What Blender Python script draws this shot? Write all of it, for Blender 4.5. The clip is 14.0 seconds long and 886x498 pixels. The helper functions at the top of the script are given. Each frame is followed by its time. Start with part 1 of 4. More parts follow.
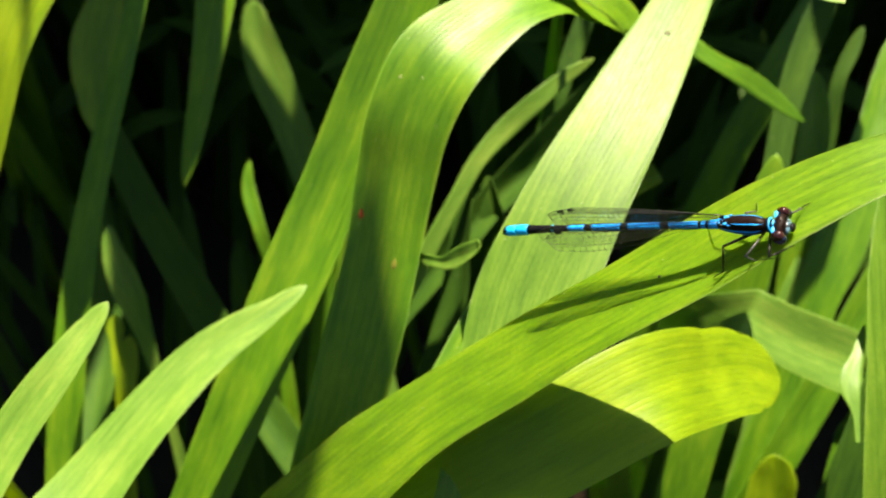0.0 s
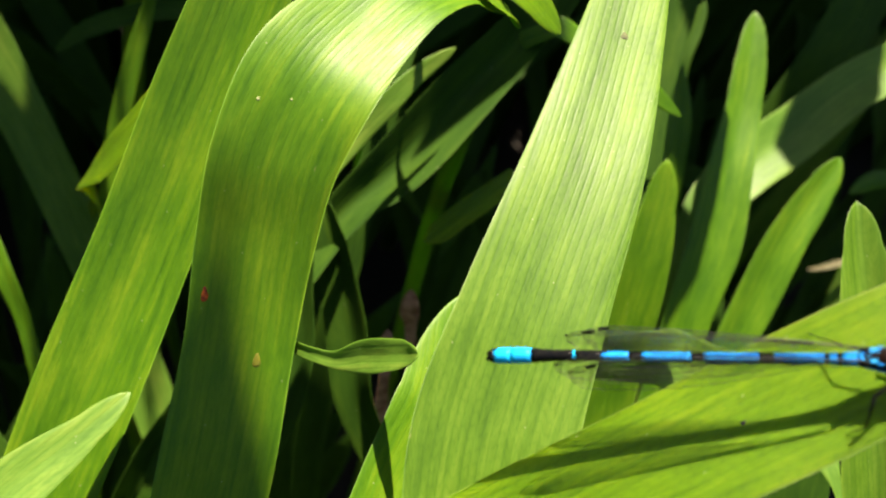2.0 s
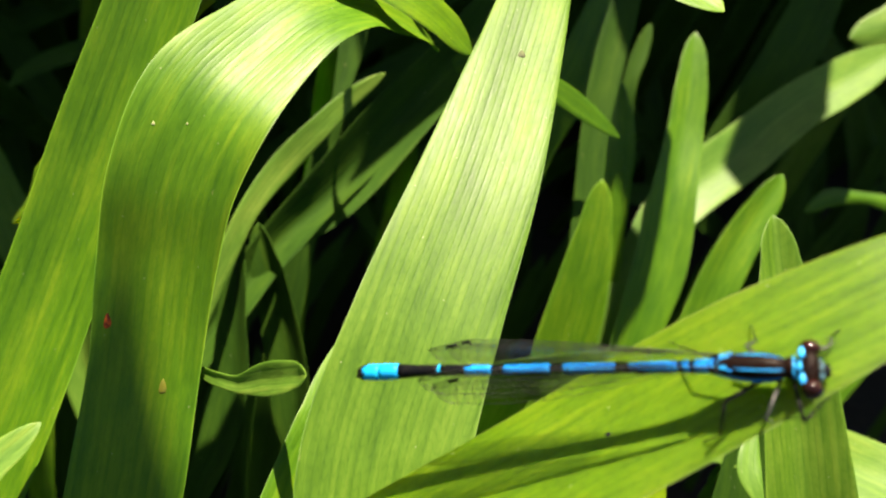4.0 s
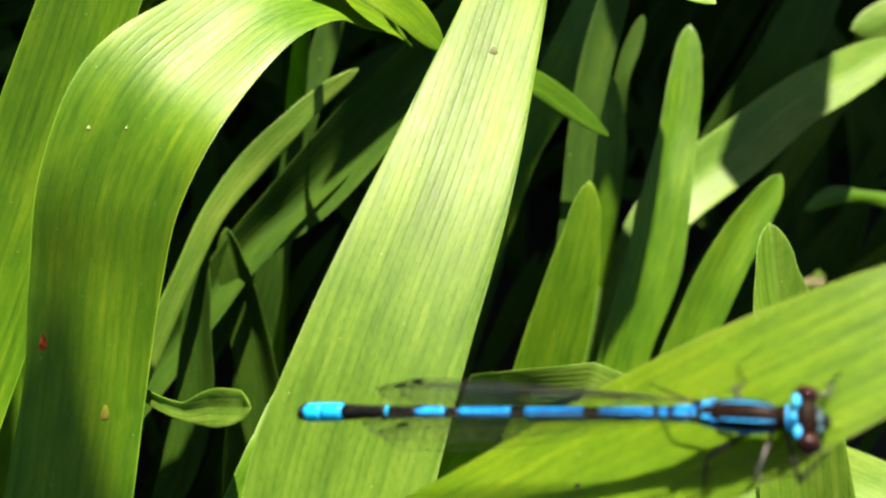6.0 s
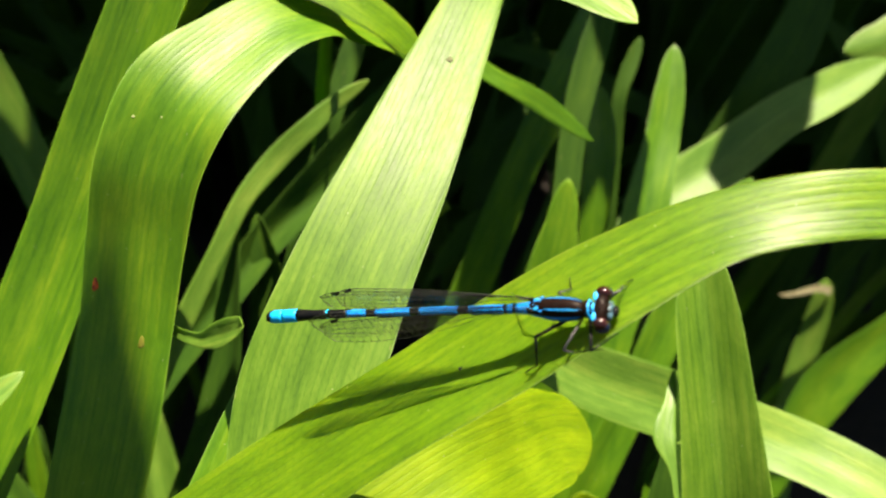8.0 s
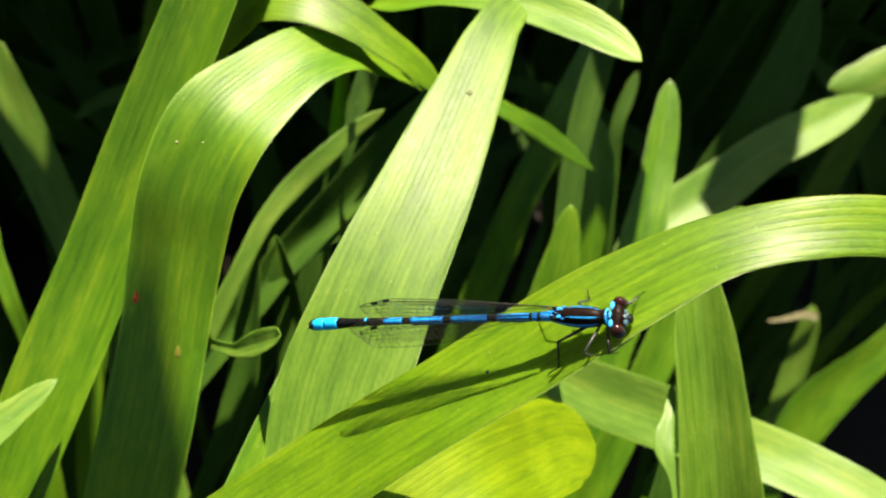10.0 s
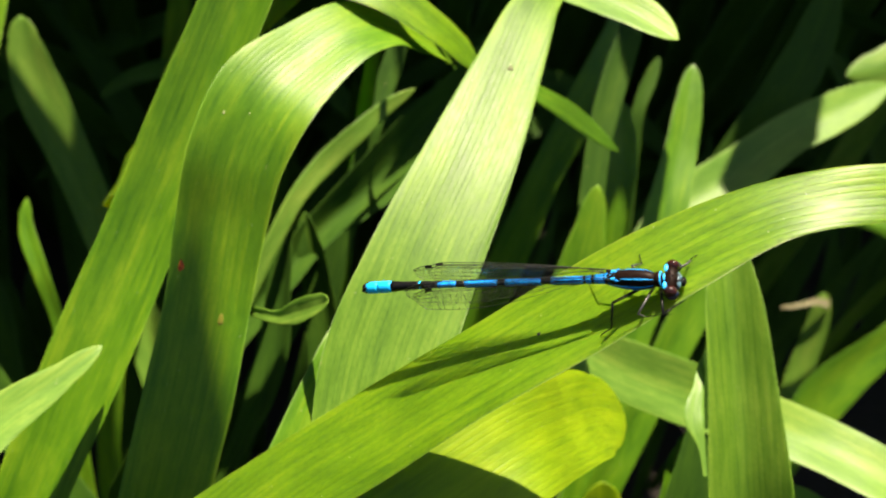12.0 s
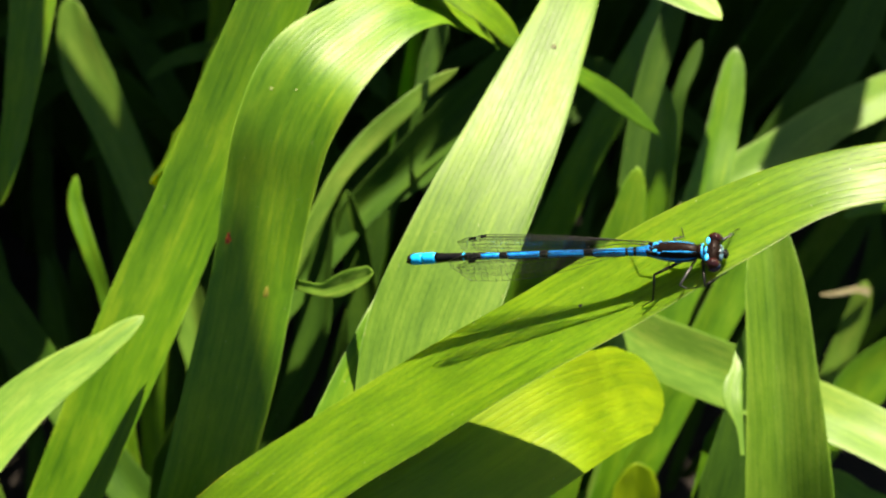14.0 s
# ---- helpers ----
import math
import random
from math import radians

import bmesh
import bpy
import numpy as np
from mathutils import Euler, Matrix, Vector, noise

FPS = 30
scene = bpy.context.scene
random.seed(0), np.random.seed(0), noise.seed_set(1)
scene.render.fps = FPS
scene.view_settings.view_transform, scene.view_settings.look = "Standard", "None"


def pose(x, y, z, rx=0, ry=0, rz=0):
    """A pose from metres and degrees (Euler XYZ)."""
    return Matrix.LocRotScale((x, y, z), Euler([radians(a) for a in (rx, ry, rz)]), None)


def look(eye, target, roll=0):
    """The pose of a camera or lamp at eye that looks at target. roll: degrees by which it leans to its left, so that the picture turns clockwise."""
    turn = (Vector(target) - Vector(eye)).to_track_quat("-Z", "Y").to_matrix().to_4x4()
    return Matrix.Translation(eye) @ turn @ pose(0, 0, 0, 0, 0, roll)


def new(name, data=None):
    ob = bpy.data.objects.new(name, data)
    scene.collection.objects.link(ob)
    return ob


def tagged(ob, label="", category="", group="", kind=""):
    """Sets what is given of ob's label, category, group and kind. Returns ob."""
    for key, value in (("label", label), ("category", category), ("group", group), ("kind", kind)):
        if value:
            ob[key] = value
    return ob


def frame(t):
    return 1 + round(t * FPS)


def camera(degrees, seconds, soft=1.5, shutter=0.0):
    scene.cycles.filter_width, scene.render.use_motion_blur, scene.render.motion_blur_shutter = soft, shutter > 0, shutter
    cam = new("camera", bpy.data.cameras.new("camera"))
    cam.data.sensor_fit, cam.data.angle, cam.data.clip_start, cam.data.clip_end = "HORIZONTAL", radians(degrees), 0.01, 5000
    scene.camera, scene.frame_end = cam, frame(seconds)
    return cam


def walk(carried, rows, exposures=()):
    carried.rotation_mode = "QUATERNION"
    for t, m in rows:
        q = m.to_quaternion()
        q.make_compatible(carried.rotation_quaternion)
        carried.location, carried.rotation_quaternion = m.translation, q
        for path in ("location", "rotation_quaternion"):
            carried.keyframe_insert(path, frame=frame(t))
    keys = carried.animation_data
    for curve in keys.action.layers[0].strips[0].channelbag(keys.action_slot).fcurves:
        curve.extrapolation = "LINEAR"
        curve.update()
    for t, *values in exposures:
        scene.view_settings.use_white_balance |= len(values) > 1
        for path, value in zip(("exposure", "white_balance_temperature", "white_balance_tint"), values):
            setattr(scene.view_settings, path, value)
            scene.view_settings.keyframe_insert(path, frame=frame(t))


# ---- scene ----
cam = camera(50.0, 14.0, soft=2.1, shutter=0.01)
cam.data.dof.use_dof, cam.data.dof.focus_distance, cam.data.dof.aperture_fstop = True, 0.096, 38.0
# seconds, eye in metres, turn in degrees
ROWS = [
    (0, 0.00047, 0.00227, 0.42132, 42.749, 0.106, 0.594),
    (0.5, -0.01943, 0.01242, 0.42321, 44.514, -5.087, -4.576),
    (1, -0.0152, 0.03553, 0.41082, 42.31, -6.7, -9.024),
    (1.5, -0.01216, 0.04072, 0.40402, 40.342, -8.134, -11.214),
    (2, -0.017, 0.042, 0.401, 40.674, -10.11, -13.306),
    (2.5, -0.01488, 0.04329, 0.3975, 41.945, -10.545, -13.304),
    (3, -0.01184, 0.0414, 0.39833, 42.694, -10.183, -14.019),
    (3.5, -0.01265, 0.04104, 0.4012, 43.115, -9.727, -13.834),
    (4, -0.0071, 0.03883, 0.40171, 42.745, -9.274, -14.23),
    (6.5, 0.00244, 0.04561, 0.39403, 41.836, -9.131, -14.298),
    (7, 0.01312, 0.04381, 0.38912, 40.208, -7.823, -13.827),
    (7.5, 0.008, 0.031, 0.39857, 40.584, -6.832, -12.151),
    (8, 0.00432, 0.02248, 0.41191, 43.222, -6.836, -10.52),
    (10.5, -0.00208, 0.0161, 0.41717, 44.995, -7.981, -10.587),
    (11, -0.00105, 0.01626, 0.4155, 44.617, -7.784, -10.25),
    (11.5, -0.00324, 0.01511, 0.41632, 44.484, -8.246, -10.487),
    (12, -0.00786, 0.01341, 0.41628, 44.44, -8.343, -10.254),
    (12.5, -0.00914, 0.01301, 0.41652, 44.734, -8.432, -10.266),
    (13, -0.00602, 0.01211, 0.41661, 44.512, -7.757, -10.409),
    (13.5, -0.00561, 0.01144, 0.41841, 44.609, -7.322, -10.333),
    (14, -0.00921, 0.01109, 0.4163, 43.468, -7.295, -8.294),
]
# seconds, stops, kelvin, tint
EXPOSURES = [(t, stops, 7200, 2) for t, stops in ((0.0, 1.98), (0.5, 1.93), (1.0, 1.86), (1.5, 1.76), (3.0, 1.74), (6.5, 1.78), (8.0, 1.78), (11.0, 1.74), (14.0, 1.79))]
walk(cam, [(row[0], pose(*row[1:])) for row in ROWS], EXPOSURES)

# ---- light ----
SUN_HEIGHT, SUN_TURN = 72.4, 9.5  # degrees above the horizon, degrees from +y towards +x
sky_world = bpy.data.worlds.new("sky")
sky_world.use_nodes = True
scene.world = sky_world
sky = sky_world.node_tree.nodes.new("ShaderNodeTexSky")
sky.sky_type, sky.sun_disc = "NISHITA", False
sky.air_density, sky.dust_density, sky.ozone_density = 0.6, 1.2, 0.6
sky.sun_elevation, sky.sun_rotation = radians(SUN_HEIGHT), radians(SUN_TURN)
backing = sky_world.node_tree.nodes["Background"]
sky_world.node_tree.links.new(sky.outputs[0], backing.inputs[0])
backing.inputs[1].default_value = 0.05
sun_data = bpy.data.lights.new("sun", "SUN")
sun_data.energy, sun_data.angle, sun_data.color = 5.0, radians(0.55), (1.0, 0.83, 0.71)
sun = new("sun", sun_data)
sun.matrix_world = look((0.6, 1.6, 3.0), (0.6 - math.sin(radians(SUN_TURN)) * math.cos(radians(SUN_HEIGHT)),
                                          1.6 - math.cos(radians(SUN_TURN)) * math.cos(radians(SUN_HEIGHT)),
                                          3.0 - math.sin(radians(SUN_HEIGHT))))


# ---- materials ----
class Nodes:
    """Short hand for a node material."""

    def __init__(self, name):
        self.mat = bpy.data.materials.new(name)
        self.mat.use_nodes = True
        self.tree = self.mat.node_tree
        self.bsdf = self.tree.nodes["Principled BSDF"]
        self.out = self.tree.nodes["Material Output"]

    def add(self, kind, **inputs):
        node = self.tree.nodes.new(kind)
        for key, value in inputs.items():
            node.inputs[key.replace("_", " ")].default_value = value
        return node

    def link(self, a, b):
        self.tree.links.new(a, b)

    def maths(self, op, a, b=None):
        node = self.tree.nodes.new("ShaderNodeMath")
        node.operation = op
        for i, v in enumerate((a, b)):
            if v is None:
                continue
            if isinstance(v, (int, float)):
                node.inputs[i].default_value = v
            else:
                self.link(v, node.inputs[i])
        return node.outputs[0]

    def ramp(self, fac, stops):
        node = self.tree.nodes.new("ShaderNodeValToRGB")
        while len(node.color_ramp.elements) < len(stops):
            node.color_ramp.elements.new(0.5)
        for e, (p, c) in zip(node.color_ramp.elements, stops):
            e.position, e.color = p, (*c, 1)
        self.link(fac, node.inputs[0])
        return node.outputs[0]

    def mix(self, fac, a, b, blend="MIX"):
        node = self.tree.nodes.new("ShaderNodeMix")
        node.data_type, node.blend_type = "RGBA", blend
        for i, v in ((0, fac), (6, a), (7, b)):
            if isinstance(v, (int, float)):
                node.inputs[i].default_value = v
            elif isinstance(v, tuple):
                node.inputs[i].default_value = (*v, 1)
            else:
                self.link(v, node.inputs[i])
        return node.outputs[2]

    def noise(self, vector, scale, detail=3.0, rough=0.55):
        node = self.add("ShaderNodeTexNoise", Scale=scale, Detail=detail, Roughness=rough)
        if vector is not None:
            self.link(vector, node.inputs["Vector"])
        return node.outputs["Fac"]

    def scaled(self, vector, sx, sy, sz, off=None):
        node = self.tree.nodes.new("ShaderNodeMapping")
        node.inputs["Scale"].default_value = (sx, sy, sz)
        self.link(vector, node.inputs["Vector"])
        if off is not None:
            self.link(off, node.inputs["Location"])
        return node.outputs[0]


def leaf_material(name, deep, mid, light, through_colour, gloss=0.40, thin=0.40, soft=0.0, shine=0.52, ribs=0.08):
    """A strap leaf: fine parallel veins along the blade, lighter streaks, small blemishes; light shines through it."""
    n = Nodes(name)
    uv = n.tree.nodes.new("ShaderNodeUVMap").outputs[0]
    info = n.tree.nodes.new("ShaderNodeObjectInfo").outputs["Random"]
    jitter = n.tree.nodes.new("ShaderNodeCombineXYZ")
    n.link(n.maths("MULTIPLY", info, 7.0), jitter.inputs[0])
    n.link(n.maths("MULTIPLY", info, 3.0), jitter.inputs[1])
    j = jitter.outputs[0]
    split = n.tree.nodes.new("ShaderNodeSeparateXYZ")
    n.link(uv, split.inputs[0])
    # veins about 0.9 mm apart, bent a little by noise
    wobble = n.noise(n.scaled(uv, 260, 18, 1, j), 1.0, 2)
    vein = n.maths("SINE", n.maths("ADD", n.maths("MULTIPLY", split.outputs[0], 8600.0), n.maths("MULTIPLY", wobble, 7.0)))
    vein = n.maths("POWER", n.maths("MULTIPLY", n.maths("ADD", vein, 1.0), 0.5), 4.0)
    vein = n.maths("MULTIPLY", vein, n.noise(n.scaled(uv, 420, 9, 1, j), 1.0, 2))
    rib = n.maths("SINE", n.maths("ADD", n.maths("MULTIPLY", split.outputs[0], 4700.0), n.maths("MULTIPLY", wobble, 7.0)))
    streak = n.noise(n.scaled(uv, 1000, 14, 1, j), 1.0, 4, 0.6)
    lanes = n.noise(n.scaled(uv, 380, 5, 1, j), 1.0, 2, 0.5)
    broad = n.noise(n.scaled(uv, 190, 60, 1, j), 1.0, 3, 0.55)
    flecks = n.noise(n.scaled(uv, 1300, 160, 1, j), 1.0, 3, 0.6)
    cells = n.noise(n.scaled(uv, 2400, 520, 1, j), 1.0, 3, 0.6)
    # short cross links between the veins
    link = n.maths("SINE", n.maths("ADD", n.maths("MULTIPLY", split.outputs[1], 5200.0), n.maths("MULTIPLY", n.noise(n.scaled(uv, 1400, 30, 1, j), 1.0, 1), 40.0)))
    link = n.maths("POWER", n.maths("MULTIPLY", n.maths("ADD", link, 1.0), 0.5), 6.0)
    tone = n.maths("ADD", n.maths("MULTIPLY", streak, 0.22), n.maths("MULTIPLY", broad, 0.54))
    tone = n.maths("ADD", tone, n.maths("ADD", n.maths("MULTIPLY", lanes, 0.36), n.maths("MULTIPLY", flecks, 0.48)))
    tone = n.maths("ADD", n.maths("SUBTRACT", tone, 0.30), n.maths("MULTIPLY", rib, 0.022))
    tone = n.maths("ADD", tone, n.maths("MULTIPLY", n.maths("SUBTRACT", vein, 0.12), -ribs))
    tone = n.maths("ADD", tone, n.maths("MULTIPLY", n.maths("SUBTRACT", link, 0.2), -0.5 * ribs))
    tone = n.maths("ADD", tone, n.maths("MULTIPLY", n.maths("SUBTRACT", info, 0.5), 0.10))
    colour = n.ramp(tone, ((0.30, deep), (0.50, mid), (0.70, light)))
    fine = n.ramp(cells, ((0.35, (0.86, 0.88, 0.82)), (0.65, (1.08, 1.06, 1.0))))
    colour = n.mix(0.8, colour, fine, "MULTIPLY")
    # scattered pale scars
    scar = n.noise(n.scaled(uv, 1500, 420, 1, j), 1.0, 2, 0.5)
    scar = n.ramp(scar, ((0.76, (0, 0, 0)), (0.80, (1, 1, 1))))
    colour = n.mix(n.maths("MULTIPLY", scar, 0.5), colour, (0.34, 0.36, 0.12))
    # fine dust
    dust = n.add("ShaderNodeTexVoronoi", Scale=1.0, Randomness=1.0)
    n.link(n.scaled(uv, 620, 620, 1, j), dust.inputs["Vector"])
    grains = n.ramp(dust.outputs["Distance"], ((0.035, (1, 1, 1)), (0.06, (0, 0, 0))))
    colour = n.mix(n.maths("MULTIPLY", grains, 0.55), colour, (0.55, 0.60, 0.34))
    n.link(colour, n.bsdf.inputs["Base Color"])
    rough = n.maths("ADD", n.maths("MULTIPLY", cells, 0.20), gloss - 0.12)
    rough = n.maths("ADD", rough, n.maths("MULTIPLY", broad, 0.20))
    n.link(rough, n.bsdf.inputs["Roughness"])
    n.bsdf.inputs["Specular IOR Level"].default_value = shine
    n.bsdf.inputs["Subsurface Weight"].default_value = soft
    n.bsdf.inputs["Subsurface Radius"].default_value = (1.0, 0.9, 0.15)
    n.bsdf.inputs["Subsurface Scale"].default_value = 0.0024
    height = n.maths("ADD", n.maths("MULTIPLY", vein, -0.55), n.maths("MULTIPLY", cells, 0.55))
    height = n.maths("ADD", height, n.maths("ADD", n.maths("MULTIPLY", streak, 0.30), n.maths("MULTIPLY", flecks, 0.7)))
    bump = n.add("ShaderNodeBump", Strength=0.55, Distance=0.00008)
    n.link(height, bump.inputs["Height"])
    n.link(bump.outputs[0], n.bsdf.inputs["Normal"])
    glow = n.tree.nodes.new("ShaderNodeBsdfTranslucent")
    n.link(n.mix(0.55, colour, through_colour), glow.inputs[0])
    n.link(bump.outputs[0], glow.inputs["Normal"])
    both = n.tree.nodes.new("ShaderNodeMixShader")
    both.inputs[0].default_value = thin
    n.link(n.bsdf.outputs[0], both.inputs[1])
    n.link(glow.outputs[0], both.inputs[2])
    n.link(both.outputs[0], n.out.inputs[0])
    return n.mat


LEAF = leaf_material("leaf_green", (0.053, 0.166, 0.006), (0.109, 0.266, 0.009), (0.205, 0.362, 0.015), (0.130, 0.36, 0.006))
PALE = leaf_material("leaf_pale", (0.092, 0.215, 0.025), (0.150, 0.30, 0.04), (0.25, 0.38, 0.06), (0.20, 0.40, 0.02), shine=0.4)
LIME = leaf_material("leaf_lime", (0.073, 0.184, 0.005), (0.148, 0.305, 0.008), (0.249, 0.401, 0.014), (0.203, 0.407, 0.006), soft=0.6, ribs=0.13)
FRESH = leaf_material("leaf_fresh_green", (0.060, 0.156, 0.010), (0.116, 0.250, 0.018), (0.192, 0.335, 0.034), (0.177, 0.36, 0.008), 0.42, ribs=0.13)
YELLOW = leaf_material("leaf_yellow", (0.155, 0.29, 0.008), (0.255, 0.40, 0.010), (0.36, 0.49, 0.014), (0.54, 0.66, 0.004), 0.42, 0.52)
# the leaf green again, with the shade of the deep gaps put into its colour
SHADED = leaf_material("leaf_shaded_dark_green", (0.020, 0.062, 0.006), (0.035, 0.095, 0.008), (0.056, 0.125, 0.010), (0.042, 0.11, 0.004), 0.58, 0.25, shine=0.2)


def plain_material(name, colour, rough, spec=0.5, spot=None, scale=2500.0, bump=0.0, metal=0.0):
    """A surface with fine mottling at the scale of a small animal's skin."""
    n = Nodes(name)
    where = n.tree.nodes.new("ShaderNodeTexCoord").outputs["Object"]
    grain = n.noise(where, scale, 3)
    other = spot or tuple(c * 0.6 for c in colour)
    n.link(n.ramp(grain, ((0.38, other), (0.60, colour))), n.bsdf.inputs["Base Color"])
    n.bsdf.inputs["Specular IOR Level"].default_value = spec
    n.bsdf.inputs["Metallic"].default_value = metal
    n.link(n.maths("ADD", n.maths("MULTIPLY", n.noise(where, scale * 2.2, 2), 0.2), rough - 0.1), n.bsdf.inputs["Roughness"])
    if bump:
        b = n.add("ShaderNodeBump", Strength=bump, Distance=0.00006)
        n.link(n.noise(where, scale * 1.5, 3), b.inputs["Height"])
        n.link(b.outputs[0], n.bsdf.inputs["Normal"])
    return n.mat


BLUE = plain_material("azure_skin", (0.006, 0.34, 0.95), 0.46, 0.22, (0.004, 0.23, 0.85), 2200, 0.3)
CYAN = plain_material("bright_blue_skin", (0.004, 0.46, 0.93), 0.46, 0.2, (0.006, 0.34, 0.85), 1800, 0.2)
STRIPE = plain_material("stripe_blue_skin", (0.018, 0.42, 0.92), 0.40, 0.4, (0.012, 0.33, 0.86), 2500, 0.2)
BLACK = plain_material("black_skin", (0.004, 0.005, 0.007), 0.30, 0.10, (0.008, 0.008, 0.008), 2500, 0.3)
BROWN = plain_material("dark_brown_skin", (0.009, 0.004, 0.003), 0.40, 0.07, (0.010, 0.007, 0.006), 2500, 0.4)
EYE = plain_material("eye_brown", (0.030, 0.007, 0.006), 0.14, 0.5, (0.012, 0.004, 0.004), 3200, 0.0)
EYE_BLUE = plain_material("eye_blue", (0.010, 0.022, 0.06), 0.18, 0.6, (0.006, 0.012, 0.03), 2600, 0.0)
LEG = plain_material("leg_black", (0.004, 0.004, 0.005), 0.34, 0.12, (0.012, 0.012, 0.013), 3000, 0.2)
# the black leg again, with the light on it put into a grey base
LEG_LIT_GREY = plain_material("leg_black_lit_grey", (0.045, 0.05, 0.05), 0.38, 0.4, (0.02, 0.02, 0.022), 3000, 0.2)
FACE_BLUE = plain_material("face_pale_blue", (0.10, 0.22, 0.30), 0.4, 0.5, (0.015, 0.03, 0.04), 3000, 0.2)
STIGMA = plain_material("wing_stigma", (0.012, 0.012, 0.014), 0.4)
VEIN = plain_material("wing_vein", (0.020, 0.022, 0.020), 0.45)
RUST = plain_material("rust_spot", (0.58, 0.11, 0.02), 0.6, 0.3, (0.10, 0.02, 0.01), 1400, 0.6)
TAN = plain_material("tan_spot", (0.20, 0.21, 0.03), 0.6, 0.3, (0.20, 0.20, 0.02), 1400, 0.4)
GREY_SPOT = plain_material("grey_spot", (0.12, 0.14, 0.06), 0.7, 0.2, (0.07, 0.08, 0.04), 1400, 0.5)
WHITE_SPOT = plain_material("chalky_spot", (0.50, 0.55, 0.30), 0.6, 0.3, (0.4, 0.45, 0.2), 1400, 0.4)
WITHERED = plain_material("withered_leaf", (0.24, 0.24, 0.14), 0.7, 0.3, (0.17, 0.15, 0.08), 700, 0.6)
CHIP = plain_material("pinkish_chip", (0.50, 0.27, 0.21), 0.7, 0.3, (0.26, 0.12, 0.08), 500, 0.6)


def wing_material():
    n = Nodes("wing_membrane")
    clear = n.tree.nodes.new("ShaderNodeBsdfTransparent")
    clear.inputs[0].default_value = (0.965, 0.975, 0.965, 1)
    shine = n.add("ShaderNodeBsdfGlossy", Roughness=0.28)
    shine.inputs[0].default_value = (1.0, 0.97, 0.85, 1)
    where = n.tree.nodes.new("ShaderNodeTexCoord").outputs["Object"]
    bump = n.add("ShaderNodeBump", Strength=0.5, Distance=0.00005)
    n.link(n.noise(where, 1400, 2), bump.inputs["Height"])
    n.link(bump.outputs[0], shine.inputs["Normal"])
    fres = n.add("ShaderNodeFresnel", IOR=1.4)
    both = n.tree.nodes.new("ShaderNodeMixShader")
    n.link(n.maths("ADD", n.maths("MULTIPLY", fres.outputs[0], 0.022), 0.001), both.inputs[0])
    n.link(clear.outputs[0], both.inputs[1])
    n.link(shine.outputs[0], both.inputs[2])
    n.link(both.outputs[0], n.out.inputs[0])
    return n.mat


WING = wing_material()


def soil_material():
    n = Nodes("dark_soil")
    where = n.tree.nodes.new("ShaderNodeTexCoord").outputs["Object"]
    crumbs = n.noise(where, 160, 6, 0.65)
    patches = n.noise(where, 9, 4)
    colour = n.ramp(crumbs, ((0.3, (0.006, 0.004, 0.003)), (0.55, (0.016, 0.011, 0.008)), (0.78, (0.040, 0.028, 0.020))))
    colour = n.mix(patches, colour, (0.010, 0.009, 0.006))
    n.link(colour, n.bsdf.inputs["Base Color"])
    n.bsdf.inputs["Roughness"].default_value = 0.92
    bump = n.add("ShaderNodeBump", Strength=0.8, Distance=0.003)
    n.link(crumbs, bump.inputs["Height"])
    n.link(bump.outputs[0], n.bsdf.inputs["Normal"])
    return n.mat


SOIL = soil_material()


# ---- building helpers ----
def mesh_from(name, verts, faces, material, smooth=True, uvs=None):
    me = bpy.data.meshes.new(name)
    me.from_pydata([tuple(v) for v in verts], [], faces)
    me.materials.append(material)
    if smooth:
        me.polygons.foreach_set("use_smooth", [True] * len(me.polygons))
    if uvs is not None:
        layer = me.uv_layers.new(name="UVMap")
        loops = np.empty(len(me.loops), dtype=np.int32)
        me.loops.foreach_get("vertex_index", loops)
        layer.data.foreach_set("uv", np.asarray(uvs, dtype=np.float32)[loops].ravel())
    me.update()
    return me


def part(name, me, parent, label=""):
    ob = new(name, me)
    ob.parent = parent
    return tagged(ob, label)


def curve_through(points, steps, lead=0):
    """A smooth curve through rows of numbers, paced by chord length; the first `lead` stretches get fewer steps."""
    pts = np.asarray(points, dtype=float)
    h = np.maximum(np.linalg.norm(np.diff(pts[:, :3], axis=0), axis=1), 1e-6)
    knots = np.concatenate(([0], np.cumsum(h)))
    d = np.diff(pts, axis=0) / h[:, None]
    slopes = np.zeros_like(pts)
    slopes[0], slopes[-1] = d[0], d[-1]
    for i in range(1, len(pts) - 1):
        slopes[i] = (d[i - 1] * h[i] + d[i] * h[i - 1]) / (h[i - 1] + h[i])
    if lead:
        few = steps // 5
        where = np.concatenate((np.linspace(0, knots[lead], few, endpoint=False), np.linspace(knots[lead], knots[-1], steps - few)))
    else:
        where = np.linspace(0, knots[-1], steps)
    out = []
    for s in where:
        i = int(np.clip(np.searchsorted(knots, s, side="right") - 1, 0, len(pts) - 2))
        u = (s - knots[i]) / h[i]
        out.append((2 * u**3 - 3 * u**2 + 1) * pts[i] + (u**3 - 2 * u**2 + u) * h[i] * slopes[i]
                   + (-2 * u**3 + 3 * u**2) * pts[i + 1] + (u**3 - u**2) * h[i] * slopes[i + 1])
    return np.array(out), where, knots


TO_CAMERA = np.array((-0.2, -0.655, 0.728))  # roughly the way back to the camera, to which the blades turn their faces


